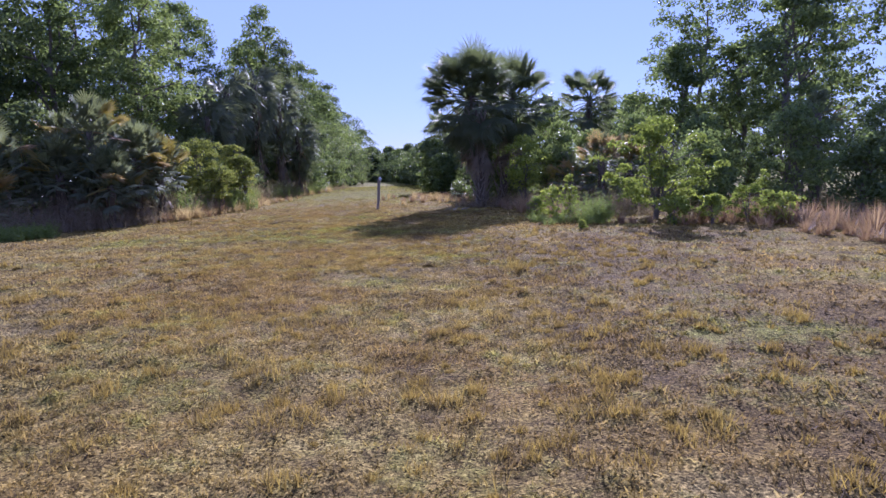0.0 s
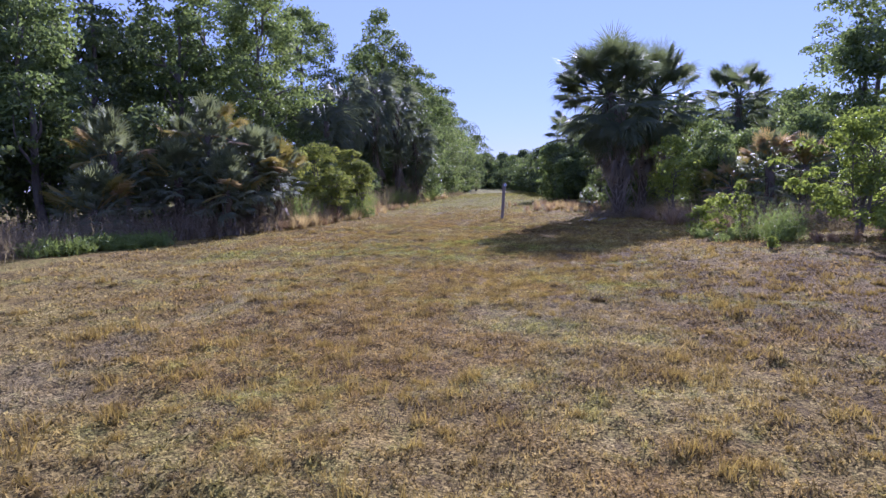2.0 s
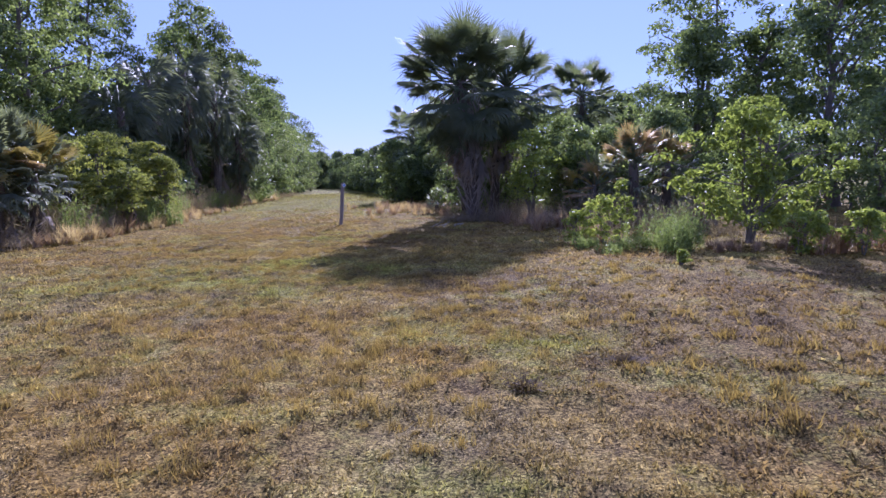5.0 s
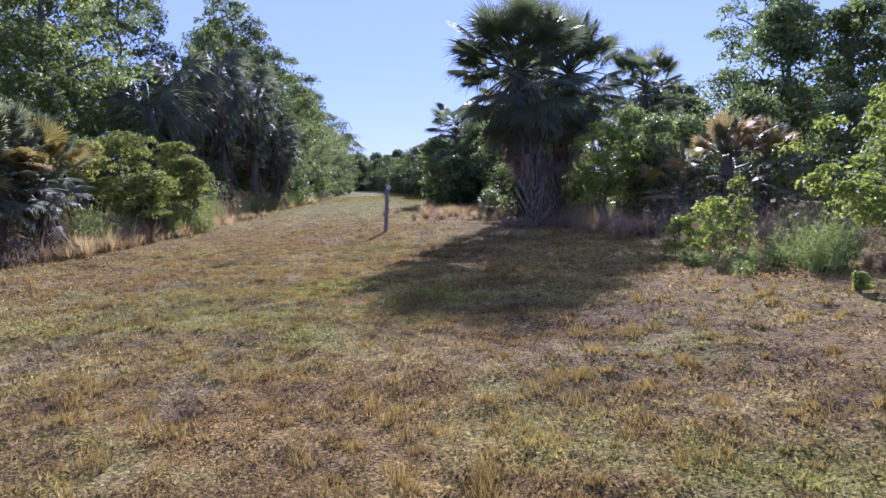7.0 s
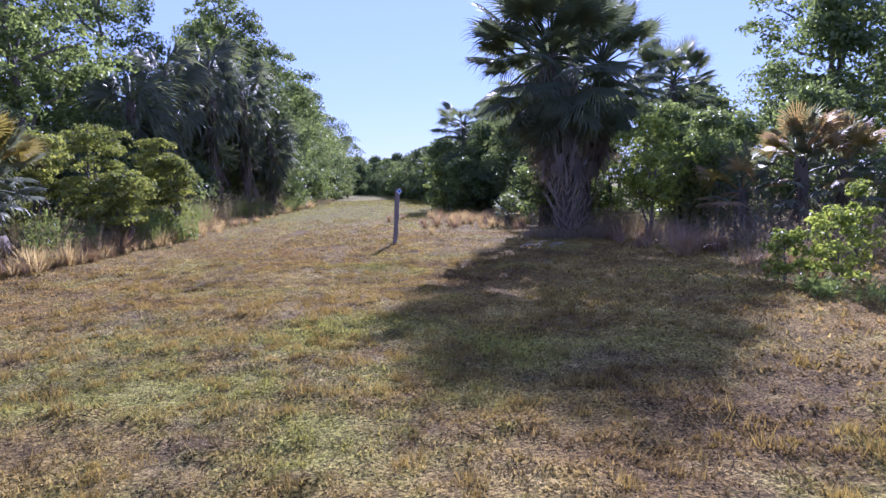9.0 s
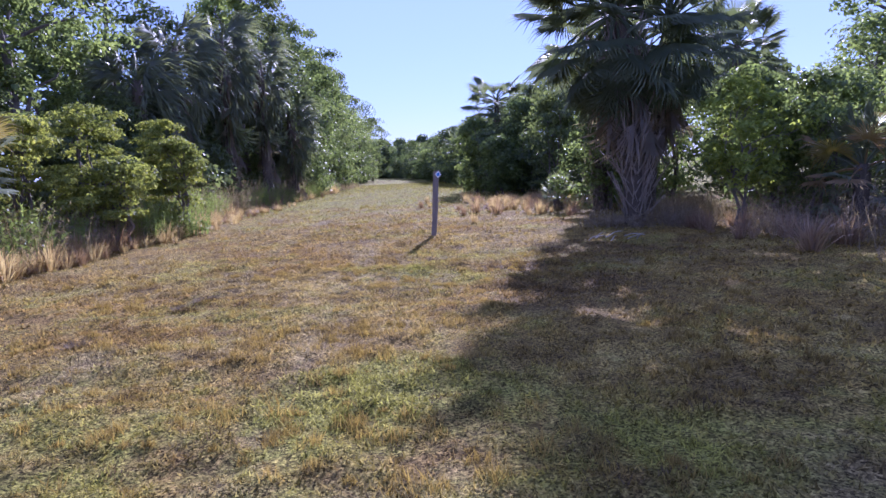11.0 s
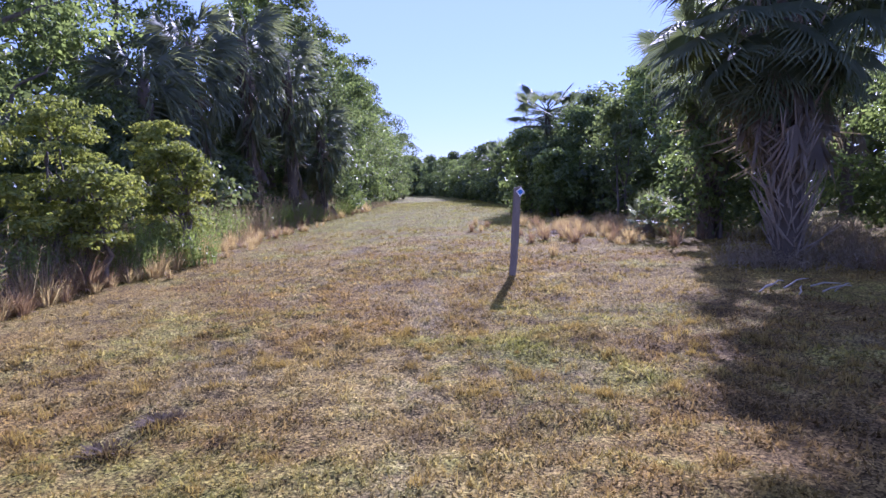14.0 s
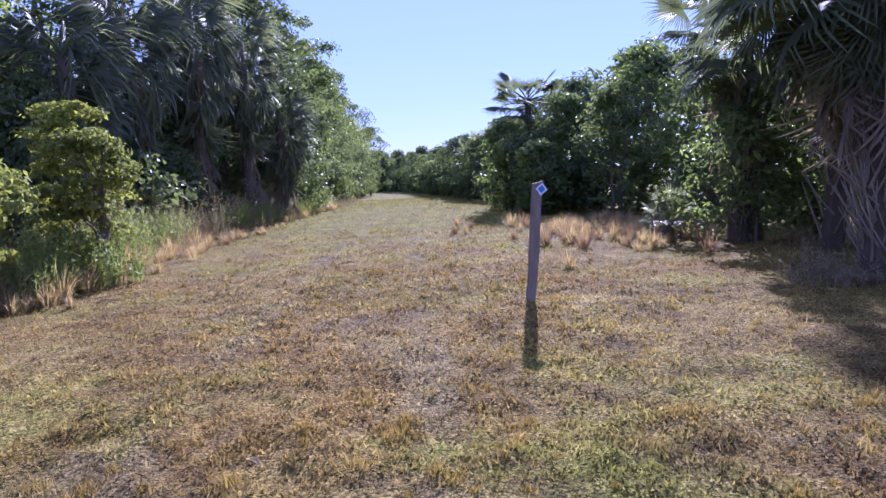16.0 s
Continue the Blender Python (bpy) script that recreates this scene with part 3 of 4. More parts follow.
tree("broadleaf_tree", -13.2, 49.0, 13.8, 1.9, 5.0, 121, M_OAK, 0.22, 115, 60, 0.6, label="slender tall tree draped with leafy vines", group="trees on the far bank", top_heavy=1.0)
tree("broadleaf_tree", -15.5, 54.0, 12.4, 3.0, 2.0, 122, M_OAK, 0.24, 170, 70, 0.8, label=BIG, group="trees on the far bank")
rng = np.random.default_rng(77)
for k in range(10):
    y = 50 + k * 5.6
    tree("broadleaf_tree", -11.9 - 0.6 * (k % 3) + (0.9 if k in (1, 2) else 0) - 0.04 * k, y, 11.0 - 0.35 * k + rng.uniform(-0.6, 0.6), 3.0 + 0.5 * (k % 2), 0.4, 130 + k, M_OAK if k % 3 else M_OAK_DEEP,
         0.22, 150, 72 if k < 4 else 40, 0.78, label="broadleaf tree in a row along the trail", group="trees on the far bank")
for k, (x, y, h, r, z0) in enumerate([(15.0, 38.0, 12.6, 3.5, 2.0), (18.5, 33.5, 13.0, 4.2, 1.2), (20.5, 27.0, 11.0, 3.8, 0.6), (23.0, 40.0, 13.0, 4.5, 1.0), (12.4, 33.5, 7.5, 2.2, 0.6), (16.0, 29.5, 9.0, 2.8, 0.4), (16.6, 35.4, 8.0, 2.2, 0.3)]):
    tree("broadleaf_tree", x, y, h, r, z0, 160 + k, M_OAK, 0.23, 165, 52, 0.62, label="tall broadleaf tree with an open airy crown", group="trees behind the scrub", trunk_r=0.2, limbs=14)
# scrub and wood line beyond the palms
for k in range(19):
    y = 44 + k * 4.9
    x = float(wood_edge(y)) + 1.3 + rng.uniform(-0.4, 0.8)
    tree("scrub_tree", x, y, 4.7 + rng.uniform(-0.6, 0.9) + (0.8 if k < 2 else 0), 2.1, 0.1, 1180 + k, M_OAK_DEEP if k % 2 else M_OAK, 0.26, 100, 40, 0.75,
         label="scrubby small tree along the trail's edge", group="wood line beyond the palms", stems=2, limbs=6, trunk_r=0.09)
# wood that closes the view at the trail's end and behind the first rows
for k in range(13):
    tree("far_tree", -23 + k * 2.0 + rng.uniform(-0.8, 0.8), 131 + rng.uniform(-3, 8), 6.0 + rng.uniform(-1, 1), 2.4, 0.0, 2200 + k, M_OAK_DEEP, 0.5, 80, 36, 0.9, label="distant tree closing the trail", group="far trees")
for k in range(7):
    tree("scrub_tree", 6.0 + 2.5 * k, 47 + rng.uniform(-3, 5), 6.2 + rng.uniform(-1, 1.2), 2.4, 0.3, 220 + k, M_OAK_DEEP, 0.45, 80, 30, 0.8, label="dark tree deep in the wood", group="wood behind the scrub")
for k in range(8):
    tree("broadleaf_tree", -22.5 + rng.uniform(-1, 1), 17 + 4.8 * k, 9.5 + rng.uniform(-1, 1.5), 3.0, 0.3, 240 + k, M_OAK_DEEP, 0.5, 80, 40, 0.9, label="dark tree deep in the wood", group="wood behind the far bank")
for k in range(10):
    tree("broadleaf_tree", -17.2 + rng.uniform(-0.8, 0.8), 50 + 6.2 * k, 8.0 + rng.uniform(-1, 1), 2.9, 0.0, 1240 + k, M_OAK_DEEP, 0.6, 70, 32, 1.0, label="dark tree deep in the wood", group="wood behind the far bank")

# ---- bushes ----
for k, (x, y, h, r) in enumerate([(-10.1, 31.3, 3.05, 0.95), (-10.6, 28.4, 3.15, 1.25), (-9.5, 30.6, 2.5, 0.75), (-10.9, 26.6, 2.9, 1.0), (-9.7, 28.0, 2.0, 0.8)]):
    tree("waxy_bush", x, y, h, r, 0.7, 260 + k, M_WAX, 0.10, 52, 118, 0.33, 0.45, 0.85, 0.05, 7, "yellow-green rounded bush in flat leafy layers", "bush", "bushes on the far bank", 3)
tree("lime_bush", 6.3, 18.8, 2.85, 1.5, 0.3, 270, M_LIME, 0.115, 84, 92, 0.30, 0.7, 1.0, 0.04, 14, "large bright green leafy bush in backlight", "bush", "bushes beside the clearing", 4)
tree("leafy_bush", 3.4, 26.4, 2.8, 1.0, 0.8, 271, M_LIME, 0.12, 60, 60, 0.3, 0.7, 0.9, 0.035, 9, "airy light green bush beside the palms", "bush", "bushes beside the clearing", 3)
tree("leafy_bush", 5.1, 26.9, 2.9, 1.0, 0.8, 272, M_OAK, 0.13, 60, 56, 0.34, 0.7, 0.9, 0.035, 9, "airy light green bush beside the palms", "bush", "bushes beside the clearing", 3)
for k, (x, y, h, r) in enumerate([(3.4, 19.5, 1.0, 0.5), (3.95, 19.9, 1.35, 0.3), (2.95, 19.9, 0.75, 0.35), (6.1, 16.7, 0.75, 0.45), (6.9, 16.4, 0.75, 0.4), (7.9, 16.5, 1.0, 0.65), (8.6, 16.2, 0.75, 0.5), (8.7, 17.4, 1.35, 0.22), (3.45, 15.9, 0.26, 0.13)]):
    tree("lime_shrub", x, y, h, r, 0.12 * h, 280 + k, M_LIME, min(0.085, 0.045 + 0.1 * r), int(14 + 56 * r), 34, min(0.115, 0.4 * r), 0.9, 0.75, 0.014, 9, "low shrub of bright yellow-green leaves", "shrub", "low shrubs beside the clearing", 3)
for k, (x, y, h, r) in enumerate([(4.9, 28.0, 2.6, 1.1), (6.6, 28.5, 3.0, 1.3), (8.6, 28.5, 3.6, 1.5), (10.8, 27.0, 3.4, 1.6), (9.0, 22.5, 2.6, 1.2), (12.0, 22.0, 3.2, 1.5), (3.8, 33.0, 3.0, 1.3), (12.6, 19.0, 2.2, 1.2), (2.2, 32.4, 3.4, 1.2), (14.8, 21.5, 3.4, 1.8), (17.5, 23.5, 3.4, 2.0), (15.0, 27.0, 4.0, 2.0), (6.0, 31.5, 3.6, 1.5), (9.5, 32.0, 5.0, 1.8)]):
    tree("green_bush", x, y, h, r, 0.15, 300 + k, M_OAK, 0.15, 85, 58, 0.5, 0.7, 0.8, 0.05, 7, "dense dark green bush under the trees", "bush", "bushes behind the clearing", 3)
for k in range(9):
    tree("green_bush", -13.6 + rng.uniform(-0.5, 0.6), 22 + k * 2.6, 3.4 + rng.uniform(-0.6, 1.0), 1.5, 0.2, 320 + k, M_OAK_DEEP, 0.16, 80, 64, 0.55, 0.7, 0.8, 0.05, 6, "dense dark green bush under the trees", "bush", "bushes on the far bank", 3)

for k in range(16):
    tree("green_bush", -13.0 + rng.uniform(-0.6, 0.5), 36 + k * 4.2, 3.0 + rng.uniform(-0.5, 1.0), 1.6, 0.1, 350 + k, M_OAK_DEEP if k % 2 else M_OAK, 0.26, 60, 38, 0.6, 0.7, 0.9, 0.05, 4, "dense dark green bush under the trees", "bush", "bushes on the far bank", 3)
for k, (x, y, h, r) in enumerate([(2.3, 42.0, 4.3, 1.5), (4.6, 40.5, 4.6, 1.6), (3.6, 36.8, 4.0, 1.5), (6.2, 38.0, 5.0, 1.8), (0.2, 47.5, 3.2, 1.4)]):
    tree("green_bush", x, y, h, r, 0.15, 380 + k, M_OAK if k % 2 else M_OAK_DEEP, 0.18, 90, 56, 0.55, 0.7, 0.8, 0.05, 6, "dense green bush beyond the palms", "bush", "bushes beyond the palms", 3)

for k, (x, y, h, r) in enumerate([(-16.6, 17.0, 3.6, 1.5), (-18.6, 19.5, 5.0, 1.8), (-19.5, 15.5, 4.5, 1.8), (-18.5, 23.5, 6.0, 2.0), (-12.4, 34.2, 2.6, 1.1), (-12.0, 37.4, 2.4, 1.0), (-12.2, 40.5, 2.6, 1.1), (-17.4, 21.5, 3.6, 1.6), (-15.6, 23.6, 3.6, 1.5), (-21.0, 18.0, 5.0, 2.0), (-14.4, 42.5, 4.0, 1.6), (-14.6, 46.5, 4.0, 1.6), (-14.0, 38.5, 3.6, 1.4)]):
    tree("green_bush", x, y, h, r, 0.1, 390 + k, M_OAK_DEEP, 0.24, 80, 44, 0.6, 0.7, 0.8, 0.05, 6, "dense dark green bush under the trees", "bush", "bushes on the far bank", 3)

for k in range(17):
    y = 45 + 5.2 * k
    tree("green_bush", float(wood_edge(y)) + 0.3 + rng.uniform(-0.4, 0.6), y, 2.0 + rng.uniform(-0.4, 0.7), 1.5, 0.05, 410 + k, M_OAK_DEEP, 0.28, 55, 38, 0.6, 0.8, 1.0, 0.05, 4, "low dense bush under the wood line", "bush", "wood line beyond the palms", 3)

# ---- palms ----
palm(1.72, 28.0, 4.75, 1.17, 82, 40, 1, 0.2, 130, low=-78, skirt=0.3, top=70, lean=(-0.35, 0.0), label="tall sabal palm with criss-cross leaf bases and dead skirt")
palm(2.05, 32.6, 4.4, 0.9, 46, 40, 2, 0.18, 40, low=-72, skirt=0.4, lean=(0.2, 0.2), top=70, label="sabal palm with a dense skirt of hanging fronds")
palm(2.9, 31.0, 4.9, 1.08, 58, 34, 3, 0.17, 30, low=-82, skirt=0.35, lean=(0.55, -0.3), top=70)
palm(9.0, 39.3, 5.6, 1.08, 44, 20, 4, 0.18, 0, low=-60, top=60)
palm(0.7, 51.8, 5.1, 1.1, 40, 10, 8, 0.18, 0, low=-60, top=38)
for k, (x, y, h, r) in enumerate([(-0.7, 49.5, 3.9, 1.6), (1.6, 46.8, 4.7, 1.7), (0.2, 45.0, 2.6, 1.1)]):
    tree("scrub_tree", x, y, h, r, 0.1, 1300 + k, M_OAK, 0.2, 100, 52, 0.5, 0.7, 0.8, 0.07, 6, "scrubby small tree along the trail's edge", "tree", "wood line beyond the palms", 2)
for k in range(3):
    y = 58 + 13 * k
    palm(float(wood_edge(y)) + 1.0, y, 2.9 + rng.uniform(-0.4, 0.7), 1.0, 26, 10, 30 + k, 0.18, 0, low=-60, top=70)
for k, (x, y, h) in enumerate([(-12.6, 39.0, 6.6), (-11.8, 42.0, 7.4), (-11.2, 45.5, 7.2), (-12.8, 44.5, 7.9), (-10.6, 48.5, 4.6), (-13.0, 36.5, 5.0)]):
    palm(x, y, h, 1.05, 86, 40, 50 + k, 0.22, 0, low=-86, skirt=0.75, droopy=2, drop=0.42 * h, label="tall sabal palm hung with drooping grey fronds")
PM = "saw palmetto clump with spiky green fan fronds"
for k, (x, y, h, g, ye, ru) in enumerate([(-11.6, 21.6, 3.3, 34, 6, 3), (-12.9, 22.2, 2.8, 30, 3, 2), (-10.6, 22.6, 2.3, 26, 6, 4), (-10.3, 23.7, 2.0, -16, 15, 2), (-13.6, 19.6, 2.7, 28, 6, 6),
                                         (-13.3, 18.4, 1.0, 10, 14, 2), (-15.0, 21.0, 3.0, 28, 2, 2), (-11.2, 24.6, 2.4, 28, 2, 0), (-10.9, 21.2, 1.5, 24, 4, 2), (-12.3, 20.9, 1.9, 24, 3, 2), (-12.0, 23.2, 3.3, 26, 3, 1), (-11.2, 23.5, 2.5, 20, 6, 1)]):
    palm(x, y, h, 0.95, g + 44, 22 if h > 2.4 else 6, 70 + k, 0.15, 0, ye, ru // 2, -45 if h > 2 else -20, label=PM, skirt=0.6, name="saw_palmetto", drop=(0.8 if h > 2.4 else 0.3) * h)
for k, (x, y, h, g, ye, ru) in enumerate([(6.2, 25.0, 1.9, 30, 4, 12), (7.4, 25.4, 1.8, 28, 4, 11), (5.2, 25.6, 1.2, 20, 2, 6), (14.5, 25.0, 3.4, 26, 2, 0), (0.95, 33.4, 0.35, 18, 4, 0), (-0.2, 52.0, 0.8, 14, 1, 6)]):
    palm(x, y, h, 0.85 if k < 4 else 0.6, g, 10 if k < 4 else 0, 90 + k, 0.14, 0, ye, ru, -40 if k < 4 else 0, label=PM if k > 2 else "saw palmetto clump with rust-brown and green fronds", skirt=0.6, name="saw_palmetto", drop=0.5 * h)


# ---- weeds and sedge ----
def stalks(pile, rng, x, y, h, per, spread_, width, leafy, sway=0.24):
    """Upright stems with short side leaves, in clumps."""
    for cx, cy, ch in zip(x, y, h):
        n = per
        bx, by = cx + rng.normal(0, spread_, n), cy + rng.normal(0, spread_, n)
        hh = ch * rng.uniform(0.55, 1.1, n)
        z = ground_z(bx, by)
        base = np.stack([bx, by, z - 0.02], 1)
        tip = base + np.stack([rng.normal(0, sway, n) * hh, rng.normal(0, sway, n) * hh, hh * rng.uniform(0.7, 1.0, n)], 1)
        side = np.stack([rng.normal(size=n), rng.normal(size=n), 0 * bx], 1)
        side = unit(side) * width
        v = np.stack([base - side, base + side, tip], 1).reshape(-1, 3)
        pile.add(v, np.arange(n * 3).reshape(-1, 3))
        if leafy:
            m = n * leafy
            s = rng.uniform(0.2, 1.0, m)
            i = rng.integers(0, n, m)
            c = base[i] + (tip[i] - base[i]) * s[:, None]
            out = unit(np.stack([rng.normal(size=m), rng.normal(size=m), rng.uniform(0.2, 1.2, m)], 1))
            l = (0.06 + 0.11 * (1 - s)) * rng.uniform(0.6, 1.3, m)
            e = c + out * l[:, None]
            w = unit(np.cross(out, rng.normal(size=(m, 3)))) * (width * 1.1)
            pile.add(np.stack([c - w, c + w, e], 1).reshape(-1, 3), np.arange(m * 3).reshape(-1, 3))


def left_edge(y):
    return np.interp(y, [10, 14, 18, 22, 30, 37, 46, 77, 100], [-13.6, -13.0, -12.4, -10.3, -10.1, -11.2, -11.0, -10.6, -12.0])


def right_edge(y):
    return np.interp(y, [9, 12, 15.5, 17, 19.5, 24, 28, 38, 60, 68, 110], [9.6, 8.6, 8.2, 5.8, 3.2, 2.6, 2.2, 1.2, -1.4, -2.6, -6.0])


def weeds():
    rng = np.random.default_rng(41)
    pile = Pile()
    y = np.concatenate([rng.uniform(13, 40, 230), rng.uniform(40, 75, 90)])
    stalks(pile, rng, left_edge(y) - rng.uniform(-0.25, 0.9, len(y)), y, rng.uniform(0.4, 1.0, len(y)) * (0.5 + 1.3 * lattice(y, 0 * y, 1.7, 15)), 16, 0.28, 0.007, 9)
    y = rng.uniform(32.5, 50, 110)
    stalks(pile, rng, left_edge(y) - rng.uniform(-0.2, 0.8, 110), y, rng.uniform(0.9, 2.0, 110), 20, 0.25, 0.007, 9)
    y = rng.uniform(34, 49, 44)
    stalks(pile, rng, left_edge(y) + rng.uniform(-0.1, 0.3, 44), y, rng.uniform(0.8, 1.6, 44), 15, 0.24, 0.007, 13, 0.16)
    y = rng.uniform(24, 34, 110)
    stalks(pile, rng, left_edge(y) + rng.uniform(-0.4, 0.35, 110), y, rng.uniform(0.7, 1.35, 110), 22, 0.24, 0.006, 8)
    stalks(pile, rng, rng.normal(1.75, 0.55, 26), rng.normal(27.8, 0.35, 26), rng.uniform(0.25, 0.7, 26), 20, 0.16, 0.006, 6)
    y = rng.uniform(14, 23.5, 120)
    stalks(pile, rng, left_edge(y) - rng.uniform(-0.2, 1.3, 120), y, rng.uniform(0.5, 1.1, 120) * (0.6 + 1.3 * lattice(y, 0 * y, 0.9, 16)), 20, 0.3, 0.006, 9)
    y = rng.uniform(20, 27, 60)
    stalks(pile, rng, rng.uniform(3.2, 7.5, 60), y, rng.uniform(0.3, 1.3, 60) ** 1.3, 34, 0.25, 0.006, 7)
    y = rng.uniform(26, 33, 40)
    stalks(pile, rng, rng.uniform(2.4, 5.5, 40), y, rng.uniform(0.5, 0.9, 40), 30, 0.2, 0.006, 4)
    return pile.mesh("dead_weeds", M_WEED)


tagged(new("dead_weeds", weeds()), "brownish grey dead weeds at the wood's foot", "weeds", kind="stuff")


def fennel():
    rng = np.random.default_rng(42)
    pile = Pile()
    y = np.concatenate([rng.uniform(24.5, 34, 80), rng.uniform(34, 60, 110), rng.uniform(15, 18.5, 40)])
    h = np.where(y > 24, rng.uniform(0.6, 1.35, len(y)), rng.uniform(0.3, 0.55, len(y)))
    stalks(pile, rng, left_edge(y) + rng.uniform(-0.4, 0.35, len(y)) + np.where(y < 20, 0.55, 0), y, h, 16, 0.13, 0.009, 18)
    y = np.concatenate([rng.uniform(30.3, 37.5, 60), rng.uniform(23.8, 26.5, 12), rng.uniform(40, 50, 26)])
    stalks(pile, rng, left_edge(y) + rng.uniform(0.0, 0.45, len(y)), y, rng.uniform(0.8, 1.35, len(y)), 13, 0.12, 0.015, 14, 0.09)
    y = rng.uniform(28.6, 33.6, 24)
    stalks(pile, rng, left_edge(y) + rng.uniform(0.15, 0.7, 24), y, rng.uniform(0.9, 1.4, 24), 13, 0.12, 0.011, 16, 0.07)
    n = 24
    stalks(pile, rng, rng.normal(-9.6, 0.3, n), rng.uniform(29.0, 31.8, n), rng.uniform(0.7, 1.3, n), 13, 0.12, 0.013, 14, 0.08)
    n = 16
    stalks(pile, rng, rng.normal(4.45, 0.35, n), rng.normal(17.9, 0.3, n), rng.uniform(0.6, 1.15, n), 16, 0.1, 0.006, 18)
    n = 14
    stalks(pile, rng, rng.uniform(2.6, 4.5, n), rng.normal(18.6, 0.4, n), rng.uniform(0.2, 0.45, n), 16, 0.1, 0.006, 12)
    n = 46
    u = rng.uniform(0, 1, n)
    stalks(pile, rng, -12.35 + 1.25 * u + rng.normal(0, 0.12, n), 16.4 + 1.5 * u + rng.normal(0, 0.12, n), rng.uniform(0.25, 0.5, n), 16, 0.12, 0.010, 16)
    return pile.mesh("green_fennel", M_FENNEL)


tagged(new("green_fennel", fennel()), "feathery green weed stalks at the wood's foot", "weeds", kind="stuff")


def sedge_clump(seed, material, name, n=90, h=0.5):
    rng = np.random.default_rng(seed)
    a = rng.uniform(0, 2 * math.pi, n)
    r = rng.uniform(0, 0.11, n)
    base = np.stack([np.cos(a) * r, np.sin(a) * r, 0 * r - 0.02], 1)
    l = h * rng.uniform(0.5, 1.15, n)
    lean = np.abs(rng.normal(0.35, 0.25, n))
    out = np.stack([np.cos(a), np.sin(a), 0 * a], 1)
    m1 = base + out * (l * 0.5 * np.sin(lean))[:, None] + np.stack([0 * a, 0 * a, l * 0.55 * np.cos(lean)], 1)
    tip = m1 + out * (l * 0.55 * np.sin(lean * 1.8))[:, None] + np.stack([0 * a, 0 * a, l * 0.5 * np.cos(lean * 1.8)], 1)
    side = np.stack([-np.sin(a), np.cos(a), 0 * a], 1) * 0.005
    v = np.stack([base - side, base + side, m1 + side, m1 - side, tip], 1).reshape(-1, 3)
    i = np.arange(n)[:, None] * 5
    t = np.concatenate([i + [0, 1, 2], i + [0, 2, 3], i + [3, 2, 4]], 1).reshape(-1, 3)
    return mesh_of(name, v, t, material)


SEDGE = [sedge_clump(s, M_SEDGE, "sedge_clump") for s in (1, 2, 3)]
STRAW = [sedge_clump(s, M_STRAW, "straw_clump") for s in (4, 5)]
srng = np.random.default_rng(43)


far_sedge = {}


def plant_sedge(meshes, x, y, size, label, joined=False):
    if joined:
        me = meshes[int(srng.integers(len(meshes)))]
        co = np.empty(len(me.vertices) * 3)
        me.vertices.foreach_get("co", co)
        co = co.reshape(-1, 3)
        a, wide = srng.uniform(0, 6.28), size * srng.uniform(0.9, 1.5)
        v = np.stack([x + wide * (co[:, 0] * math.cos(a) - co[:, 1] * math.sin(a)), y + wide * (co[:, 0] * math.sin(a) + co[:, 1] * math.cos(a)), float(ground_z(x, y)) + size * co[:, 2]], 1)
        t = np.empty(len(me.polygons) * 3, dtype=np.int32)
        me.polygons.foreach_get("vertices", t)
        far_sedge.setdefault(me.materials[0].name, (Pile(), me.materials[0]))[0].add(v, t.reshape(-1, 3))
        return
    ob = new("sedge_clump", meshes[int(srng.integers(len(meshes)))])
    ob.matrix_basis = Matrix.Translation((x, y, float(ground_z(x, y)))) @ Matrix.Rotation(srng.uniform(0, 6.28), 4, "Z") @ Matrix.Diagonal((size * srng.uniform(0.9, 1.5), size * srng.uniform(0.9, 1.5), size, 1))
    tagged(ob, label, "grass clump", "sedge clumps along the edges")


for k in range(70):
    y = srng.uniform(23.5, 37)
    plant_sedge(SEDGE if srng.uniform() < 0.2 else STRAW, float(left_edge(y)) + srng.uniform(0.15, 0.9), y, srng.uniform(0.6, 1.2), "arching clump of pale rusty sedge at the wood's foot")
for k in range(80):
    y = srng.uniform(22, 60)
    plant_sedge(SEDGE if srng.uniform() < 0.3 else STRAW, float(left_edge(y)) + srng.uniform(-0.1, 0.7), y, srng.uniform(0.6, 1.3), "arching clump of pale rusty sedge at the wood's foot", y > 38)
for k in range(70):
    y = srng.uniform(22.5, 34)
    plant_sedge(STRAW if srng.uniform() < 0.6 else SEDGE, float(left_edge(y)) + srng.uniform(0.3, 0.95), y, srng.uniform(0.45, 0.85), "arching clump of pale rusty sedge at the wood's foot")
for k in range(60):
    y = srng.normal(37, 3.2)
    plant_sedge(STRAW if srng.uniform() < 0.7 else SEDGE, float(left_edge(y)) + srng.uniform(0.5, 1.6), y, srng.uniform(0.35, 0.7), "low pale straw grass clump at the wood's foot", True)
TALL = [sedge_clump(q, M_SEDGE, "sedge_clump", 60, 0.62) for q in (10, 11)]
for k in range(70):
    y = srng.uniform(12.5, 17.5)
    plant_sedge(TALL, float(right_edge(y)) + srng.uniform(0.3, 3.4), y, srng.uniform(0.6, 1.15), "tall wispy clump of reddish dry sedge", True)
for k in range(90):
    y = srng.uniform(11, 18)
    plant_sedge(SEDGE, float(right_edge(y)) + srng.uniform(-0.6, 2.6), y, srng.uniform(0.35, 0.85), "upright clump of reddish dry sedge")
for k in range(150):
    plant_sedge(SEDGE if srng.uniform() < 0.4 else STRAW, srng.normal(0.3, 1.3), srng.normal(36.5, 2.6), srng.uniform(0.4, 0.95), "pale straw grass clump beyond the palms", True)
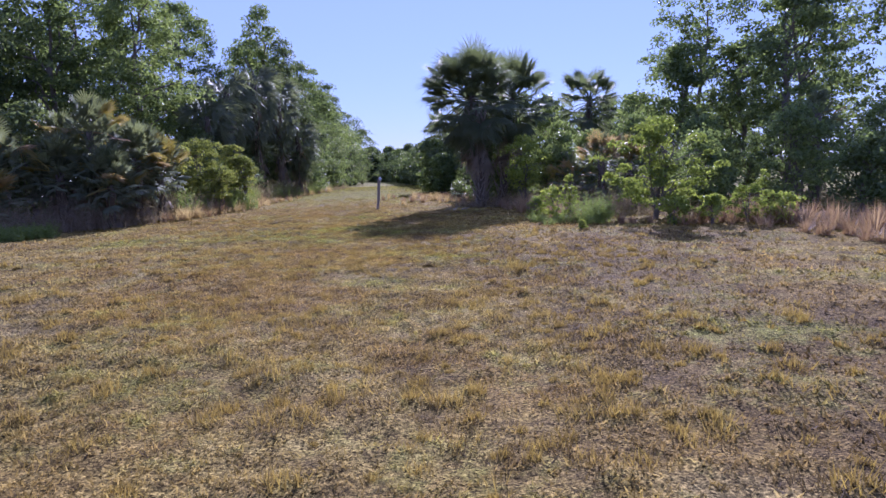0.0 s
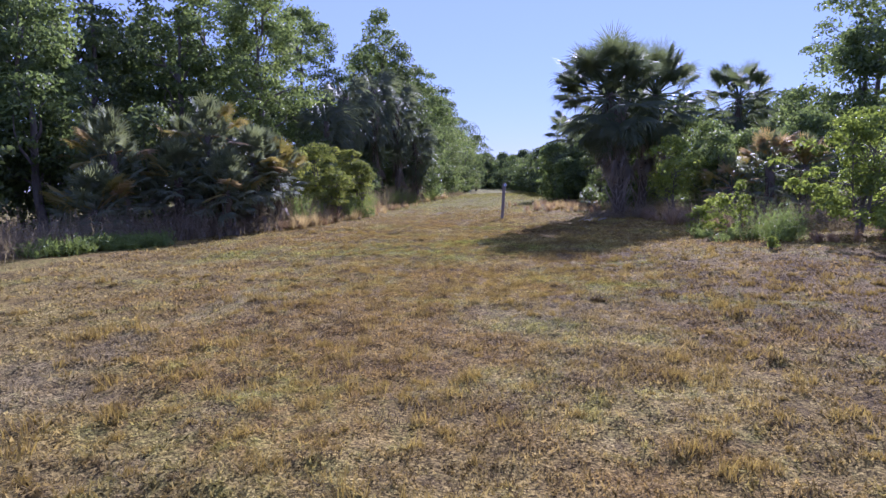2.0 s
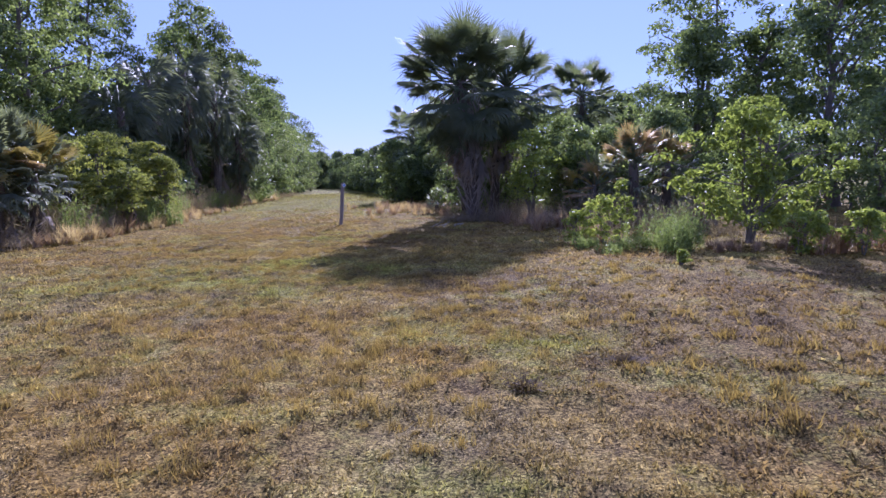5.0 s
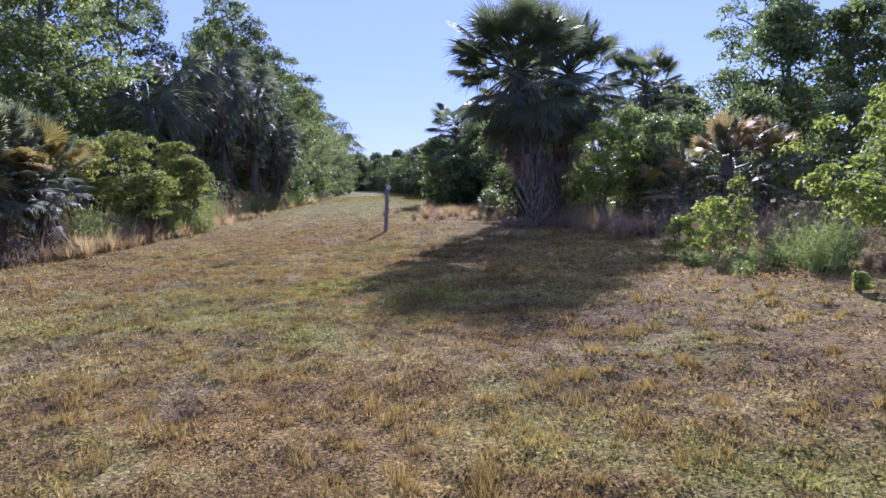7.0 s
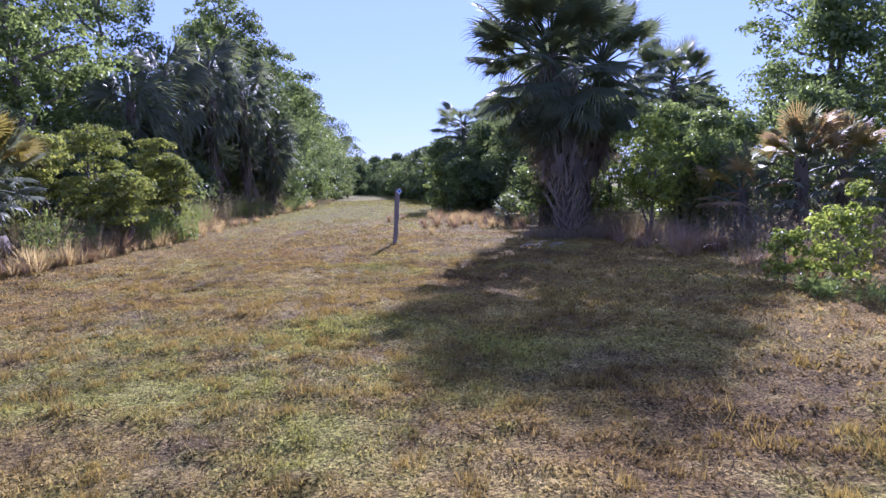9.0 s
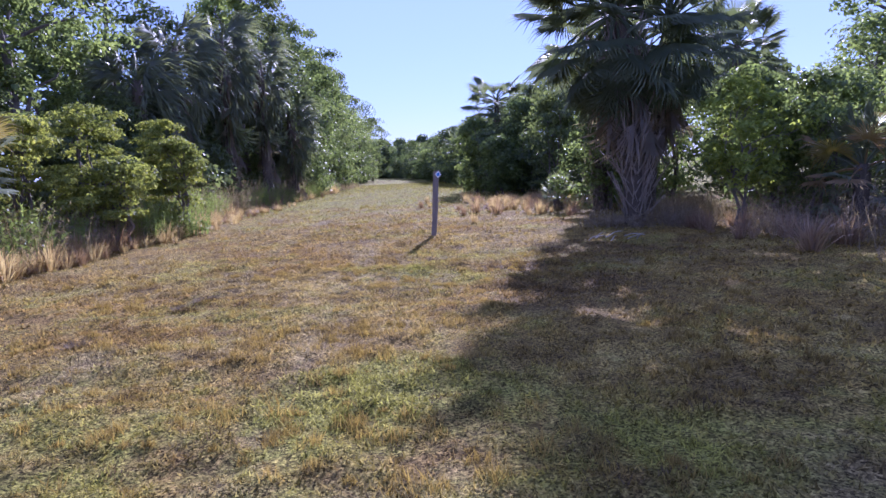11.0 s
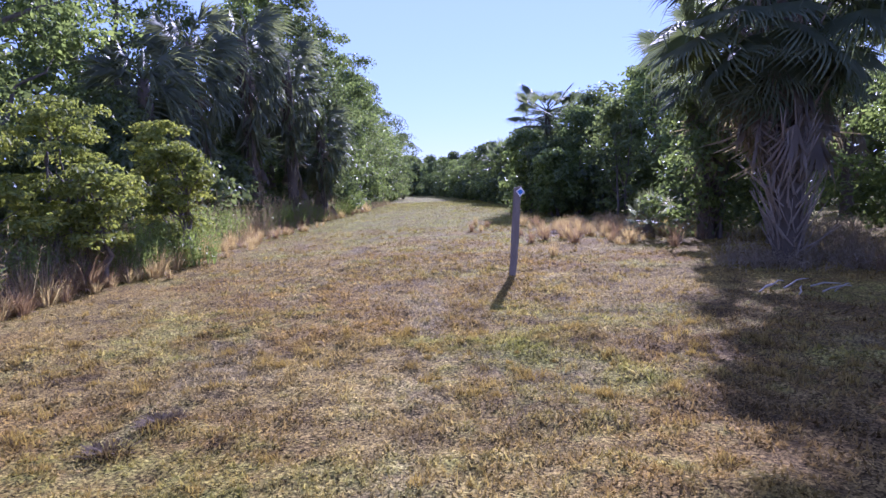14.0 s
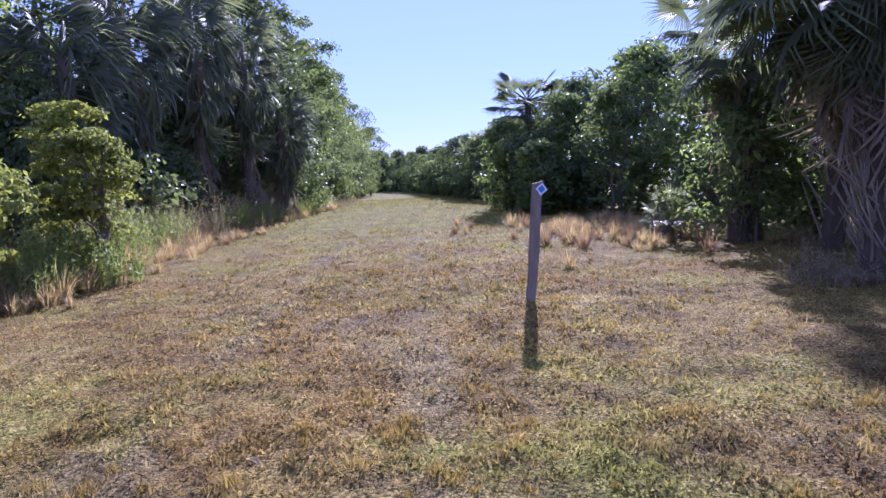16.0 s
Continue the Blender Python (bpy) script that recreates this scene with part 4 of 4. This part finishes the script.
for k in range(30):
    y = srng.uniform(19.5, 27)
    plant_sedge(SEDGE, float(right_edge(y)) + srng.uniform(0.0, 1.2), y, srng.uniform(0.5, 1.1), "upright clump of reddish dry sedge")

for word, (pile, material) in far_sedge.items():
    tagged(new("far_sedge", pile.mesh("far_sedge", material)), "stands of dry pale and reddish sedge along the edges", "grass", kind="stuff")

# ---- trail marker post ----
post = new("trail_post")
post.location = (-2.78, 27.55, -0.03)
tagged(post, "leaning weathered wooden trail post with a blue diamond", "post")


def post_mesh():
    bm = bmesh.new()
    rings = []
    prng = random.Random(3)
    for k in range(12):
        s = k / 11
        z = -0.15 + 1.56 * s
        w, d = 0.050 + 0.010 * min(1, s * 2.2), 0.045
        cx = 0.16 * s + 0.012 * math.sin(s * 5)
        c = 0.012
        pts = [(-w + c, -d), (w - c, -d), (w, -d + c), (w, d - c), (w - c, d), (-w + c, d), (-w, d - c), (-w, -d + c)]
        rings.append([bm.verts.new((cx + px + prng.uniform(-0.003, 0.003), py + prng.uniform(-0.003, 0.003), z + (0.012 * px / w if k == 11 else 0))) for px, py in pts])
    for a, b in zip(rings, rings[1:]):
        for j in range(8):
            bm.faces.new((a[j], a[(j + 1) % 8], b[(j + 1) % 8], b[j]))
    bm.faces.new(rings[-1])
    bm.faces.new(rings[0][::-1])
    me = bpy.data.meshes.new("post_shaft")
    bm.to_mesh(me)
    bm.free()
    me.materials.append(M_POST)
    return me


def diamond_mesh(name, r, material):
    bm = bmesh.new()
    f = [bm.verts.new((px * r, -0.002, pz * r * 1.12)) for px, pz in ((0, -1), (1, 0), (0, 1), (-1, 0))]
    b = [bm.verts.new((v.co.x, 0.002, v.co.z)) for v in f]
    bm.faces.new(f)
    bm.faces.new(b[::-1])
    for j in range(4):
        bm.faces.new((f[j], b[j], b[(j + 1) % 4], f[(j + 1) % 4]))
    bmesh.ops.recalc_face_normals(bm, faces=bm.faces)
    me = bpy.data.meshes.new(name)
    bm.to_mesh(me)
    bm.free()
    me.materials.append(material)
    return me


part("shaft", post_mesh(), post)
marker = part("marker", diamond_mesh("marker", 0.068, M_WHITE), post, pose(0.185, -0.052, 1.33, 0, 8, 0), "white diamond trail marker")
part("blaze", diamond_mesh("blaze", 0.044, M_BLUE), marker, pose(0, -0.004, 0), "blue diamond")

# ---- bleached frond stalks under the palm ----
krng = np.random.default_rng(9)
for k in range(7):
    x, y, a, l = krng.normal(0.6, 0.4), krng.normal(25.35, 0.2), krng.uniform(-1.2, 1.2), krng.uniform(0.15, 0.4)
    d = np.array([math.cos(a), math.sin(a), 0]) * l / 2
    z0 = float(ground_z(x, y)) + 0.03
    me = mesh_of("stick", *tube(bend((-d[0], -d[1], 0), (d[0], d[1], krng.uniform(0, 0.16)), krng, 0.02, 5, 0.08), [0.011, 0.011, 0.010, 0.008, 0.004], 6), M_STICK)
    ob = new("stick", me)
    ob.location = (x, y, z0)
    tagged(ob, "bleached dead frond stalk lying in the shade", "stick", "dead stalks under the palm")

# ---- grass clumps coloured dark for their shadows, and dry leaves on the turf ----
DARK = [sedge_clump(q, M_MATTED_AND_SHADE, "dead_clump", 160, 0.12) for q in (8, 9)]
for k, (x, y) in enumerate([(-5.51, 20.94), (-5.41, 21.37), (-5.90, 19.47), (-5.40, 21.41), (5.49, 11.55), (0.70, 11.01), (-0.24, 10.50), (-3.18, 12.81)]):
    ob = new("dead_clump", DARK[k % 2])
    ob.matrix_basis = Matrix.Translation((x, y, float(ground_z(x, y)))) @ Matrix.Rotation(k * 1.3, 4, "Z") @ Matrix.Diagonal((1.3, 1.0, 0.55, 1))
    tagged(ob, "low grass clump coloured dark for the shadow on it", "grass clump", "dead clumps on the turf")


def curled_leaf():
    """A dry leaf: a bowed blade with a raised midrib and turned-up edges."""
    s = np.linspace(0, 1, 7)
    w = 0.020 * np.sin(s * math.pi) ** 0.8 + 0.001
    bow = 0.022 * np.sin(s * math.pi)
    rows = [np.stack([s * 0.11, side * w, bow + abs(side) * 0.012], 1) for side in (-1, -0.5, 0, 0.5, 1)]
    v = np.stack(rows, 1).reshape(-1, 3)
    t = []
    for a in range(6):
        for b in range(4):
            i = a * 5 + b
            t += [(i, i + 5, i + 6), (i, i + 6, i + 1)]
    return mesh_of("dry_leaf", v, np.array(t), M_STRAW)


LEAF = curled_leaf()
for k, (x, y) in enumerate([(0.54, 8.53), (-4.79, 23.35)]):
    ob = new("dry_leaf", LEAF)
    ob.matrix_basis = Matrix.Translation((x, y, float(ground_z(x, y)) + 0.012)) @ Matrix.Rotation(0.6 + 2.2 * k, 4, "Z") @ Matrix.Rotation(-0.35, 4, "Y")
    tagged(ob, "pale curled dry leaf lying on the grass", "leaf", "dry leaves on the turf")
